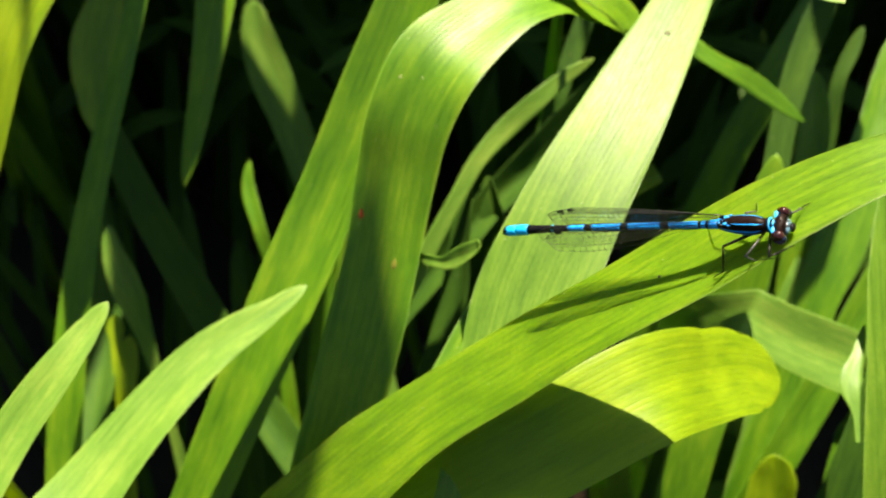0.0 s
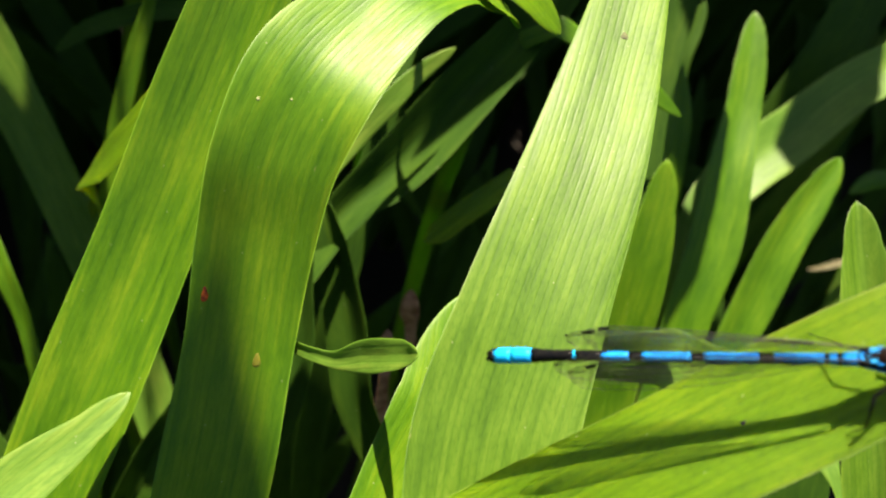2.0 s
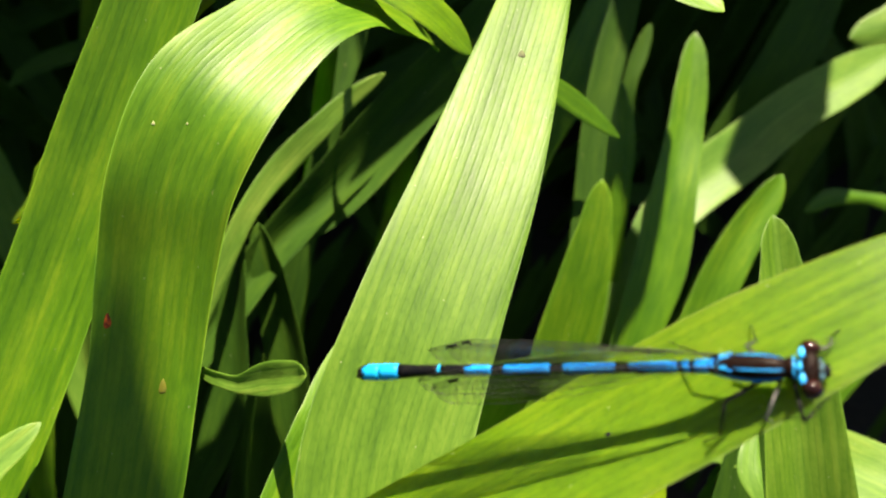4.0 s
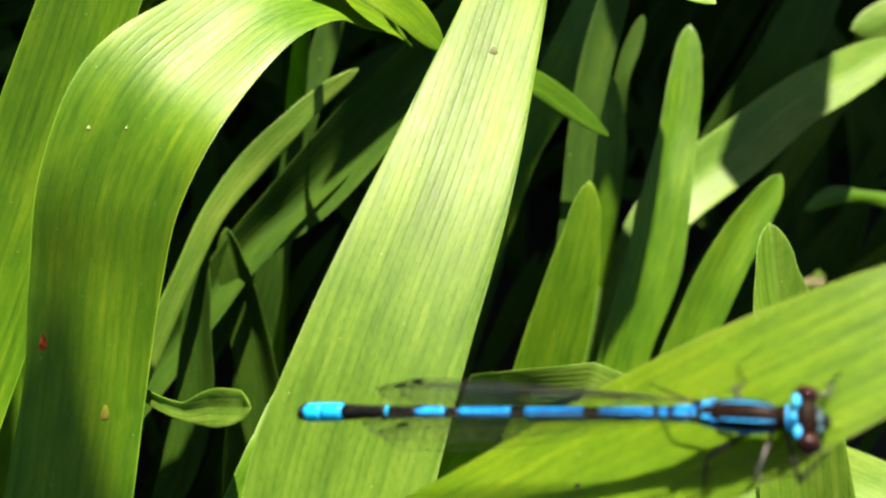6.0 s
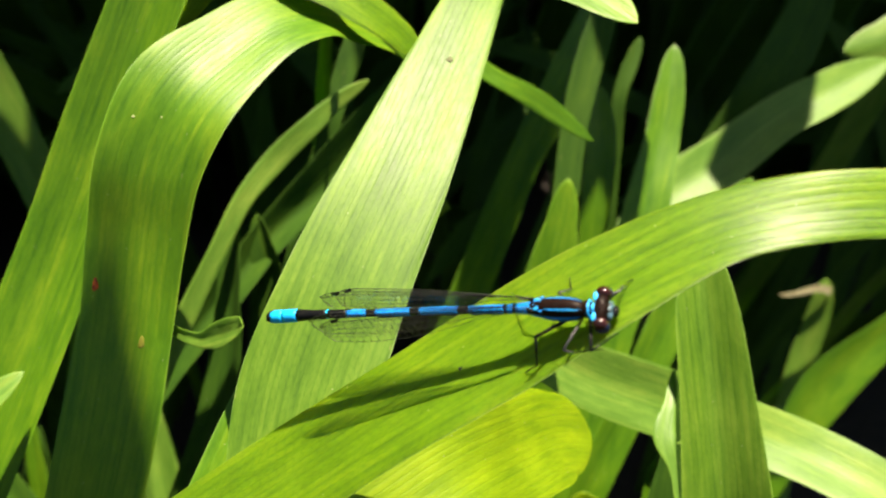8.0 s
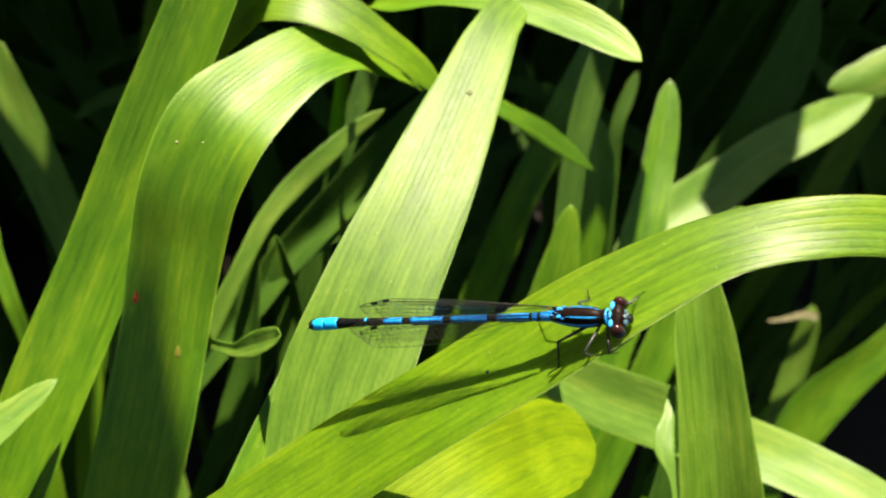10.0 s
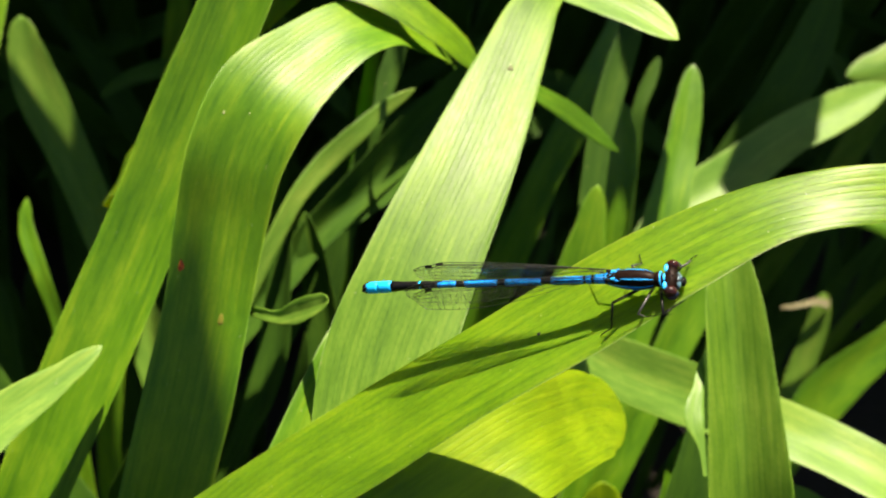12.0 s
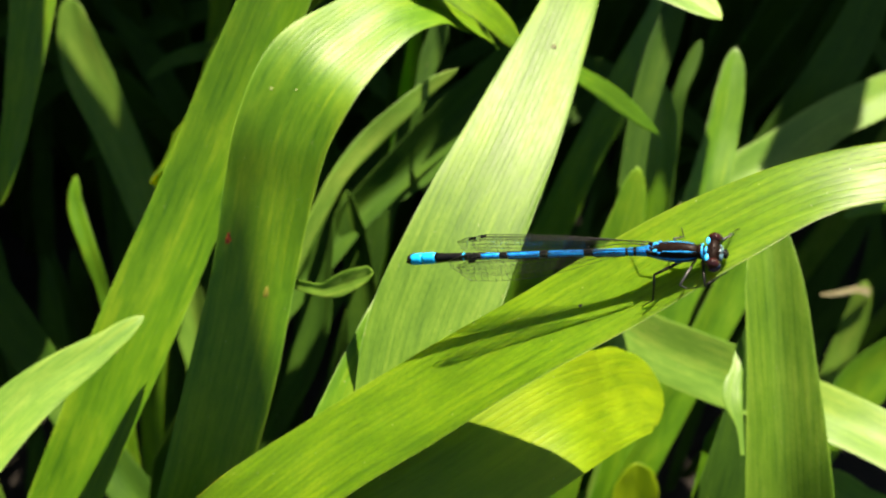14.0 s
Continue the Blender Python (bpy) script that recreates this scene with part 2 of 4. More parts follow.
def blade_mesh(name, stations, material, fold=0.12, steps=48, across=15, thick=0.00035, lead=0):
    """A strap leaf along stations (x, y, z, width, roll in degrees): a shallow channel with a rounded tip and real thickness."""
    line, where, knots = curve_through(stations, steps, lead)
    centre, width, roll = line[:, :3], np.maximum(line[:, 3], 0), np.radians(line[:, 4])
    # blunt, rounded tip over the last stretch
    last = knots[-2]
    for i, s in enumerate(where):
        if s > last and stations[-1][3] == 0:
            u = (s - last) / (knots[-1] - last)
            width[i] = stations[-2][3] * max(1 - u**1.9, 0.0) ** 0.72
    tangent = np.gradient(centre, where, axis=0)
    tangent /= np.linalg.norm(tangent, axis=1)[:, None]
    side0 = np.cross(tangent, TO_CAMERA)
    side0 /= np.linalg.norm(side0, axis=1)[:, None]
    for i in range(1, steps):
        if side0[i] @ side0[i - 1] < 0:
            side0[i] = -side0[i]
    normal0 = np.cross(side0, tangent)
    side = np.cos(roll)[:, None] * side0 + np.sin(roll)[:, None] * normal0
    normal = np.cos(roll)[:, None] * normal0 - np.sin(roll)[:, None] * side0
    u = np.sin(np.linspace(-math.pi / 2, math.pi / 2, across))
    verts, uvs = [], []
    rng = random.Random(name + str(round(float(centre[0, 0]) * 1e5)))
    phase, ripple = rng.uniform(0, 6.3), rng.uniform(0.015, 0.04)
    for layer in (1, -1):
        for i in range(steps):
            half = width[i] / 2
            wave = ripple * half * math.sin(where[i] * 170 + phase)
            lift = fold * half * 2 * (np.sqrt(u**2 + 0.04) - 0.2) + wave * u**3
            body = thick * 0.5 * layer * np.sqrt(np.maximum(1 - u**4, 0)) * min(1, half / 0.001)
            for k in range(across):
                verts.append(centre[i] + side[i] * half * u[k] + normal[i] * (lift[k] + body[k]))
                uvs.append((half * u[k], where[i]))
    faces = []
    size = steps * across
    for i in range(steps - 1):
        for k in range(across - 1):
            a = i * across + k
            faces.append((a, a + 1, a + across + 1, a + across))
            b = size + a
            faces.append((b, b + across, b + across + 1, b + 1))
        for k in (0, across - 1):
            a, b = i * across + k, size + i * across + k
            faces.append((a, a + across, b + across, b) if k == 0 else (a, b, b + across, a + across))
    ends = [0, (steps - 1) * across]
    for e in ends:
        faces += [(e + k, size + e + k, size + e + k + 1, e + k + 1) if e == 0 else (e + k, e + k + 1, size + e + k + 1, size + e + k) for k in range(across - 1)]
    return mesh_from(name, verts, faces, material, True, uvs)


def rooted(stations, root, mode):
    """Carries a blade's lower end on to the ground at root; an arching one first climbs on and drops behind."""
    first, second = np.array(stations[0]), np.array(stations[1])
    way = first[:3] - second[:3]
    way /= np.linalg.norm(way)
    lead = []
    if mode == "tip":
        return [tuple(s) for s in stations], 0  # no root: joined to another blade's end, or left loose where a blade hides it from the camera
    if mode == "archleft":
        a = first[:3] + way * 0.03
        b = a + np.array((-0.12, 0.06, 0.0)) + way * 0.02
        foot = np.array((b[0] - 0.05, b[1] + 0.05, 0.0))
        lead = [(*foot, first[3], first[4]), (*(b * 0.6 + foot * 0.4), first[3], first[4]), (*b, first[3], first[4]), (*a, first[3], first[4])]
    elif mode == "arch":
        a = first[:3] + way * 0.03
        b = a + np.array((0.0, 0.05, -0.05)) + way * 0.02
        foot = np.array((b[0], b[1] + 0.03, 0.0))
        lead = [(*foot, first[3], first[4]), (*(b * 0.6 + foot * 0.4), first[3], first[4]), (*b, first[3], first[4]), (*a, first[3], first[4])]
    elif mode == "sink":
        a = first[:3] + way * 0.006 + np.array((0.0, 0.004, -0.008))
        foot = np.array((a[0], a[1] + 0.03, 0.0))
        lead = [(*foot, first[3], first[4]), (*(a * 0.5 + foot * 0.5), first[3], first[4]), (*(a + np.array((0, 0.008, -0.03))), first[3], first[4]), (*a, first[3], first[4])]
    else:
        foot = np.array((root[0], root[1], 0.0))
        a = first[:3] + way * 0.05
        a[:2] += (foot[:2] - a[:2]) * 0.15
        b = a * 0.45 + foot * 0.55
        w = max(first[3], 0.006)
        lead = [(*foot, w * 0.6, first[4]), (*b, w * 0.85, first[4]), (*a, w * 0.98, first[4])]
    return lead + [tuple(s) for s in stations], len(lead)


def plant(root, label):
    ob = new("strap_leaf_plant")
    ob.location = (root[0], root[1], 0)
    tagged(ob, label, "plant", "clump of strap-leaved plants")
    return ob


def blade(owner, stations, material, fold=0.12, mode="up", label="", spread=(0, 0)):
    root = (owner.location[0] + spread[0], owner.location[1] + spread[1])
    rows, lead = rooted([(x / 1000, y / 1000, z / 1000, w / 1000, r) for x, y, z, w, r in stations], root, mode)
    shift = np.array((owner.location[0], owner.location[1], 0))
    me = blade_mesh("leaf_blade", rows, material, fold, 84, lead=lead)
    ob = part("leaf_blade", me, owner, label)
    ob.matrix_parent_inverse = Matrix.Translation(-Vector(shift))
    return ob


def blemish(owner, near, size, material, name, label=""):
    """A small scar or spot that lies on a blade next to a place."""
    me = owner.data
    spot = Vector(near)
    best = min((p for p in me.polygons if p.normal.dot(Vector(TO_CAMERA)) > 0.2), key=lambda p: (p.center - spot).length_squared)
    n = best.normal.copy()
    foot = spot - n * (spot - best.center).dot(n)
    along = Vector((me.vertices[best.vertices[3]].co - me.vertices[best.vertices[0]].co)).normalized()
    cross = n.cross(along).normalized()
    verts, faces = [], []
    rng = random.Random(name)
    rings = ((1.0, -0.10), (0.85, 0.02), (0.5, 0.05))
    for scale, lift in rings:
        for k in range(12):
            a = k / 12 * math.tau
            wob = 1 + 0.18 * math.sin(3 * a + 1) + rng.uniform(-0.06, 0.06)
            p = foot + along * (size[0] * scale * wob * math.cos(a)) + cross * (size[1] * scale * wob * math.sin(a)) + n * (lift * size[1] + 0.00006)
            verts.append(p)
    for r in range(2):
        for k in range(12):
            a, b = r * 12 + k, r * 12 + (k + 1) % 12
            faces.append((a, b, b + 12, a + 12))
    faces.append(tuple(range(24, 36)))
    ob = part(name, mesh_from(name, verts, faces, material), owner, label)
    return ob


# ---- ground ----
def make_ground():
    verts, faces = [], []
    xs = np.concatenate((-np.geomspace(60, 1.0, 8), np.linspace(-0.9, 1.1, 61), np.geomspace(1.2, 60, 8)))
    ys = np.concatenate((-np.geomspace(60, 0.7, 8), np.linspace(-0.6, 1.4, 61), np.geomspace(1.5, 60, 8)))
    for y in ys:
        for x in xs:
            near = max(0.0, 1 - max(abs(x), abs(y)) / 2)
            z = near * (0.012 * noise.noise((x * 9, y * 9, 3)) + 0.006 * noise.noise((x * 40, y * 40, 1)))
            verts.append((x, y, z - 0.004))
    w = len(xs)
    for i in range(len(ys) - 1):
        for k in range(w - 1):
            a = i * w + k
            faces.append((a, a + 1, a + w + 1, a + w))
    tagged(new("ground", mesh_from("ground", verts, faces, SOIL)), "dark bare garden soil under the leaves", "ground", kind="structure")


make_ground()

# ---- plants ----
clump = plant((-0.022, 0.100), "clump of broad arching bright green strap leaves")
blade(clump, ((-36.7, 95.6, 277.6, 12.7, 16), (-27.9, 106.8, 294.0, 13.9, 17), (-19.1, 117.8, 310.3, 12.9, 16), (-12.4, 125.5, 324.1, 12.7, 16), (-6.5, 131.9, 336.5, 11.4, 16), (0.4, 139.3, 351.5, 10.3, 17), (5.2, 147.3, 364.9, 6.6, 18), (7.5, 154.4, 375.3, 0.0, 18)), LEAF, 0.16, spread=(-0.014, -0.001), label="long straight blade with a folded midrib")
leaf = blade(clump, ((-17.7, 82.2, 288.7, 12.2, 0), (-12.8, 93.6, 303.3, 12.6, 0), (-9.7, 102.1, 313.9, 11.8, 0), (-7.7, 108.0, 323.1, 12.5, -0), (-5.5, 112.2, 331.4, 13.1, -2), (-1.1, 116.9, 338.0, 13.8, 5), (4.7, 122.3, 340.1, 12.0, 13), (11.3, 127.8, 341.0, 10.6, 20), (17.1, 131.5, 339.2, 8.8, 32), (22.5, 134.0, 335.2, 6.4, 42), (27.5, 138.0, 330.0, 4.2, 42), (31.0, 142.0, 325.0, 0.0, 42)), LEAF, 0.10, spread=(-0.001, -0.006), label="blade that arches over, glossy at its bend")
blemish(leaf, (-0.0132, 0.1072, 0.3164), (0.00085, 0.00038), RUST, "rust_spot", "small rust-red spot")
blemish(leaf, (-0.0080, 0.1003, 0.3118), (0.0008, 0.00042), TAN, "tan_spot", "tan scar")
# two tiny whitish dots near the bend
blemish(leaf, (-0.0072, 0.1151, 0.3364), (0.00019, 0.00016), WHITE_SPOT, "chalky_spot", "tiny whitish dot")
blemish(leaf, (-0.0040, 0.1145, 0.3368), (0.00012, 0.0001), WHITE_SPOT, "chalky_spot", "tiny whitish dot")
blade(clump, ((-5.6, 104.2, 309.3, 1.3, -10), (-4.1, 101.4, 312.2, 1.5, -10), (-2.6, 98.6, 314.6, 1.6, -5), (-0.6, 96.0, 316.9, 1.9, 5), (1.6, 94.0, 320.0, 3.3, 20), (3.2, 90.8, 324.6, 3.4, 35), (4.1, 88.5, 328.0, 2.4, 42), (4.4, 87.2, 330.1, 0.0, 42)), PALE, 0.20, mode="tip", spread=(0.010, -0.009), label="small curled pale leaf tip")
blade(clump, ((-26.8, 194.7, 246.7, 4.4, 0), (-24.6, 200.0, 256.1, 4.2, 0), (-21.2, 205.1, 266.9, 3.8, 0), (-17.6, 209.0, 276.7, 2.8, 0), (-15.9, 210.4, 282.5, 0.0, 0)), LEAF, 0.12, spread=(-0.014, 0.027))
clump = plant((-0.001, 0.065), "strap-leaved plant whose glossy blades lean outwards")
leaf = blade(clump, ((7.4, 68.5, 317.1, 13.6, 7), (10.7, 80.5, 326.6, 15.2, 7), (15.1, 88.5, 332.8, 14.0, 5), (22.8, 101.2, 339.6, 12.0, 5), (30.5, 115.4, 344.0, 9.2, 5), (36.7, 127.1, 346.6, 6.5, 8), (44.5, 138.7, 346.6, 0.0, 8)), FRESH, 0.03, spread=(-0.001, -0.004), label="broad ribbed blade with a sunlit sheen")
blemish(leaf, (0.0306, 0.1150, 0.3444), (0.0005, 0.0004), GREY_SPOT, "grey_spot", "small grey scar")
leaf = blade(clump, ((-11.1, 67.7, 307.5, 12.9, 25), (-0.5, 69.2, 319.4, 11.2, 36), (7.8, 69.4, 328.2, 11.0, 39), (16.2, 69.2, 337.7, 10.7, 43), (25.9, 69.2, 347.5, 10.5, 43), (34.1, 68.8, 356.2, 9.1, 43), (42.2, 68.5, 362.3, 6.9, 37), (49.7, 67.4, 365.0, 5.8, 18), (57.7, 66.5, 365.3, 5.4, 14), (71.3, 65.9, 362.4, 0.0, 14)), LIME, 0.04, spread=(0.007, 0.001), label="bright green blade on which the damselfly rests")
blemish(leaf, (0.0225, 0.0693, 0.3449), (0.00022, 0.0002), STIGMA, "black_speck", "tiny black speck")
blade(clump, ((-0.2, 72.5, 304.3, 13.6, 1), (2.8, 77.6, 308.7, 12.3, 1), (6.7, 84.3, 313.5, 11.3, 2), (10.6, 89.5, 317.0, 11.6, 1), (14.1, 99.6, 322.1, 0.0, 1)), LEAF, 0.12, spread=(0.009, 0.003))
clump = plant((0.018, 0.144), "strap-leaved plant with arching blades behind the clump")
blade(clump, ((-1.1, 139.2, 335.9, 7.0, 34), (4.2, 139.2, 343.2, 9.6, 22), (10.5, 136.2, 345.4, 9.2, 16), (16.1, 133.6, 344.0, 7.4, 22), (21.6, 131.7, 341.1, 5.9, 26), (26.8, 130.7, 337.5, 5.1, 33), (31.2, 129.3, 333.4, 0.0, 33)), LIME, 0.04, mode="arch")
blade(clump, ((23.5, 153.0, 333.5, 4.0, 30), (26.0, 144.0, 339.6, 4.2, 30), (31.9, 139.6, 343.5, 3.9, 30), (38.4, 135.5, 345.9, 5.6, 24), (45.0, 130.2, 347.2, 6.7, 17), (50.5, 124.3, 347.7, 6.2, 17), (55.2, 117.9, 347.3, 0.0, 17)), LEAF, 0.12, mode="sink")
blade(clump, ((44.6, 155.6, 314.6, 3.8, 11), (50.3, 153.8, 311.9, 3.4, 18), (59.4, 153.8, 306.2, 4.1, 6), (71.2, 150.9, 298.7, 0.0, 6)), LEAF, 0.03, mode="sink", spread=(0.017, -0.002), label="thin folded yellow-green leaf tip")
blade(clump, ((0.8, 133.4, 292.1, 3.1, -24), (6.0, 139.9, 298.6, 3.4, -24), (11.5, 144.8, 302.4, 4.2, -24), (17.1, 148.3, 306.0, 3.8, -22), (21.5, 151.2, 308.5, 2.9, -22), (27.9, 153.9, 311.8, 0.0, -22)), PALE, 0.03, spread=(-0.005, 0.004))
# shade is put into the colour of this blade and the next
blade(clump, ((3.6, 139.5, 277.3, 6.7, -1), (11.5, 145.4, 284.1, 6.8, -0), (20.7, 149.4, 290.9, 9.5, -0), (32.9, 156.2, 301.4, 9.6, -0), (39.6, 159.8, 307.0, 8.4, -0), (48.1, 165.1, 314.9, 7.0, 0), (55.4, 171.7, 323.5, 0.0, 0)), SHADED, 0.45, spread=(-0.007, 0.004))
blade(clump, ((22.3, 165.7, 287.1, 4.3, -2), (23.7, 168.2, 291.4, 4.0, -0), (25.9, 172.8, 296.5, 4.2, 1), (28.4, 177.3, 301.6, 4.3, 1), (30.5, 183.2, 308.0, 0.0, 1)), SHADED, 0.12, spread=(0.006, 0.001))
clump = plant((0.068, 0.130), "upright strap leaves with rounded tips, partly shaded")
blade(clump, ((50.5, 106.4, 252.2, 9.9, 1), (52.8, 113.1, 262.2, 11.1, -1), (55.3, 120.3, 274.2, 10.8, -0), (58.4, 127.2, 286.1, 9.1, -0), (60.7, 133.4, 295.6, 5.5, 1), (61.9, 137.9, 301.8, 0.0, 1)), LEAF, 0.12, spread=(-0.003, -0.010))
blade(clump, ((72.9, 120.6, 253.1, 10.0, 1), (77.0, 130.7, 265.6, 9.2, 1), (82.3, 140.0, 276.2, 10.5, 1), (86.2, 149.8, 285.5, 8.8, 2), (90.1, 159.2, 292.9, 7.1, 2), (92.6, 167.2, 300.0, 5.4, 2), (94.2, 173.2, 304.8, 0.0, 2)), LEAF, 0.16, spread=(-0.003, -0.016))
blade(clump, ((80.9, 120.4, 261.3, 7.6, 1), (86.5, 127.4, 271.2, 8.1, 1), (93.6, 135.9, 283.1, 7.7, 0), (99.2, 140.6, 289.4, 5.8, 0), (103.3, 144.0, 294.0, 0.0, 0)), LEAF, 0.16, spread=(0.015, -0.005))
blade(clump, ((67.5, 147.7, 285.9, 5.2, 1), (69.6, 156.9, 295.5, 5.2, 1), (72.3, 164.2, 303.4, 5.7, 1), (76.0, 171.5, 311.5, 5.2, 1), (80.0, 180.5, 321.4, 0.0, 1)), SHADED, 0.12, spread=(0.005, 0.018))
blade(clump, ((77.5, 149.5, 269.6, 5.7, 2), (78.5, 156.9, 279.8, 6.4, 1), (79.3, 163.0, 287.4, 6.5, 1), (79.4, 168.7, 292.8, 4.4, 2), (79.4, 171.7, 295.8, 0.0, 2)), LEAF, 0.12, spread=(0.010, 0.020))
blade(clump, ((61.3, 164.2, 264.2, 8.4, -0), (67.6, 172.1, 278.0, 7.6, -1), (76.4, 180.2, 291.6, 9.6, 0), (83.8, 190.5, 303.8, 7.0, 1), (88.1, 202.0, 316.2, 0.0, 1)), LEAF, 0.12, spread=(-0.006, 0.024))
clump = plant((0.057, 0.075), "pale and yellowish strap leaves bent over sideways")
blade(clump, ((69.7, 68.6, 286.2, 14.1, 3), (67.9, 76.1, 297.1, 12.4, 3), (66.7, 86.9, 308.5, 10.2, 2), (65.8, 97.5, 318.3, 7.6, 2), (65.6, 102.2, 322.1, 4.8, 1), (65.8, 106.4, 325.5, 0.0, 1)), FRESH, 0.34, spread=(0.005, 0.007))
blade(clump, ((51.4, 106.1, 293.5, 8.6, 5), (57.3, 103.4, 291.4, 10.1, 3), (70.0, 98.8, 288.2, 11.1, 5), (84.1, 92.7, 286.3, 10.1, 19), (91.9, 87.2, 286.4, 10.6, 29), (97.9, 81.1, 287.4, 10.4, 28), (106.3, 71.8, 288.4, 9.7, 37), (114.7, 64.4, 292.6, 0.0, 37)), PALE, 0.12, mode="sink", spread=(0.006, 0.006), label="pale blade lying across, white with sheen")
blade(clump, ((-6.9, 61.4, 301.4, 13.4, 8), (11.5, 63.7, 318.2, 13.2, 12), (25.3, 69.9, 322.2, 13.6, 12), (36.5, 78.1, 314.4, 12.9, 25), (44.1, 84.0, 306.9, 11.4, 34), (51.0, 86.8, 301.0, 0.0, 34)), YELLOW, 0.06, spread=(-0.041, -0.013), label="yellow-green blade bent over, half in shade")
blade(clump, ((87.5, 84.3, 267.2, 6.7, 31), (91.1, 84.2, 272.5, 6.4, 24), (96.1, 80.0, 273.0, 5.7, 25), (101.9, 76.9, 274.7, 0.0, 25)), PALE, 0.12, spread=(0.026, 0.003))
blade(clump, ((68.0, 78.7, 265.5, 11.4, 2), (70.6, 85.1, 275.3, 10.2, 1), (72.8, 91.7, 283.8, 8.1, 2), (73.4, 97.5, 290.9, 4.7, 4), (73.3, 103.3, 297.8, 0.0, 4)), SHADED, 0.12, spread=(0.009, -0.003))
blade(clump, ((58.6, 74.4, 303.1, 0.6, 1), (58.7, 77.9, 305.1, 1.0, -0), (58.4, 82.0, 306.8, 3.0, 3), (60.4, 86.5, 308.2, 1.6, 11), (62.5, 91.2, 309.1, 0.0, 11)), PALE, 0.03, mode="tip", spread=(0.001, -0.003))
blade(clump, ((70.9, 84.1, 265.9, 9.6, 1), (71.7, 89.4, 274.0, 8.6, 1), (72.4, 93.7, 279.9, 5.9, 2), (72.1, 95.6, 281.6, 0.0, 2)), LEAF, 0.12, spread=(0.003, 0.007))
clump = plant((0.029, 0.121), "short dark green blades low among the leaves")
# two low blades darkened by colour to stand for shade
blade(clump, ((16.4, 116.6, 253.8, 7.6, 36), (12.6, 123.8, 262.3, 8.4, 36), (12.1, 130.2, 269.7, 8.8, 36), (10.9, 136.6, 276.8, 7.6, 36), (9.0, 143.2, 284.0, 5.4, 36), (8.0, 146.9, 287.3, 0.0, 36)), SHADED, 0.22, spread=(-0.004, 0.008))
blade(clump, ((-5.7, 113.3, 257.7, 4.8, 34), (-0.5, 119.0, 267.7, 7.2, 34), (2.1, 125.0, 275.7, 7.5, 34), (2.9, 131.1, 283.2, 5.8, 34), (3.8, 137.0, 290.6, 3.9, 34), (4.5, 139.2, 293.0, 0.0, 34)), SHADED, 0.22, spread=(-0.013, 0.007))
blade(clump, ((44.6, 152.6, 283.2, 4.3, 1), (39.8, 151.3, 280.4, 4.2, 1), (34.1, 149.6, 276.9, 4.4, 1), (28.6, 147.7, 273.3, 1.8, 1), (27.7, 147.5, 272.9, 0.0, 1)), LIME, 0.12, mode="tip", spread=(0.017, 0.028))
blade(clump, ((67.2, 95.4, 228.6, 11.8, 0), (68.2, 101.1, 238.7, 9.8, -1), (68.4, 103.9, 244.2, 7.3, 6), (67.8, 105.7, 247.2, 0.0, 6)), YELLOW, 0.12, spread=(0.023, -0.021))
# two low blades added to stand in for pinkish debris in the gap
blade(clump, ((27.0, 138.1, 249.4, 2.1, 11), (26.0, 139.9, 257.9, 2.3, 11), (25.1, 140.3, 263.7, 3.3, 6), (25.3, 141.8, 266.6, 0.0, 6)), CHIP, 0.12, spread=(0.008, 0.020), label="low blade added in place of a pinkish bit of debris")
blade(clump, ((22.1, 137.5, 247.2, 1.9, 1), (22.1, 138.3, 252.2, 1.8, 3), (21.5, 138.4, 256.4, 2.2, 5), (21.4, 139.0, 258.3, 0.0, 5)), CHIP, 0.12, spread=(0.006, 0.010), label="low blade added in place of a pinkish bit of debris")
clump = plant((-0.093, 0.040), "pale green pointed blades in front of the clump")
front_plant = clump  # sways
blade(clump, ((-64.7, 59.9, 284.1, 14.9, 8), (-56.4, 73.2, 286.7, 12.6, 13), (-47.4, 84.8, 292.3, 10.4, 18), (-38.2, 94.2, 297.1, 7.6, 14), (-28.0, 100.5, 300.8, 3.7, 11), (-23.2, 103.7, 302.6, 0.0, 11)), PALE, 0.10, spread=(0.019, 0.003), label="pale pointed blade")
blade(clump, ((-61.1, 59.6, 309.2, 6.7, -1), (-56.4, 67.9, 314.4, 6.2, -4), (-50.0, 76.0, 320.0, 4.8, -2), (-47.1, 80.2, 322.1, 3.0, -2), (-45.3, 82.7, 323.6, 0.0, -2)), PALE, 0.10, spread=(0.024, 0.012), label="pale pointed blade")
clump = plant((-0.065, 0.133), "tall narrow strap leaves in half shade")
blade(clump, ((-23.5, 168.5, 205.2, 10.6, 3), (-36.5, 196.2, 230.4, 10.9, 2), (-45.2, 211.5, 247.9, 11.0, -0), (-52.6, 223.4, 262.7, 11.2, -3), (-54.4, 228.6, 269.9, 7.5, 1), (-55.0, 232.2, 274.6, 0.0, 1)), PALE, 0.12, spread=(0.016, 0.007))
blade(clump, ((-76.9, 214.6, 303.3, 11.1, -1), (-83.8, 205.5, 292.3, 9.4, -1), (-86.1, 197.1, 283.6, 15.3, -1), (-86.1, 188.4, 275.2, 11.9, -2), (-84.8, 180.0, 267.6, 0.0, -2)), LIME, 0.12, mode="archleft")
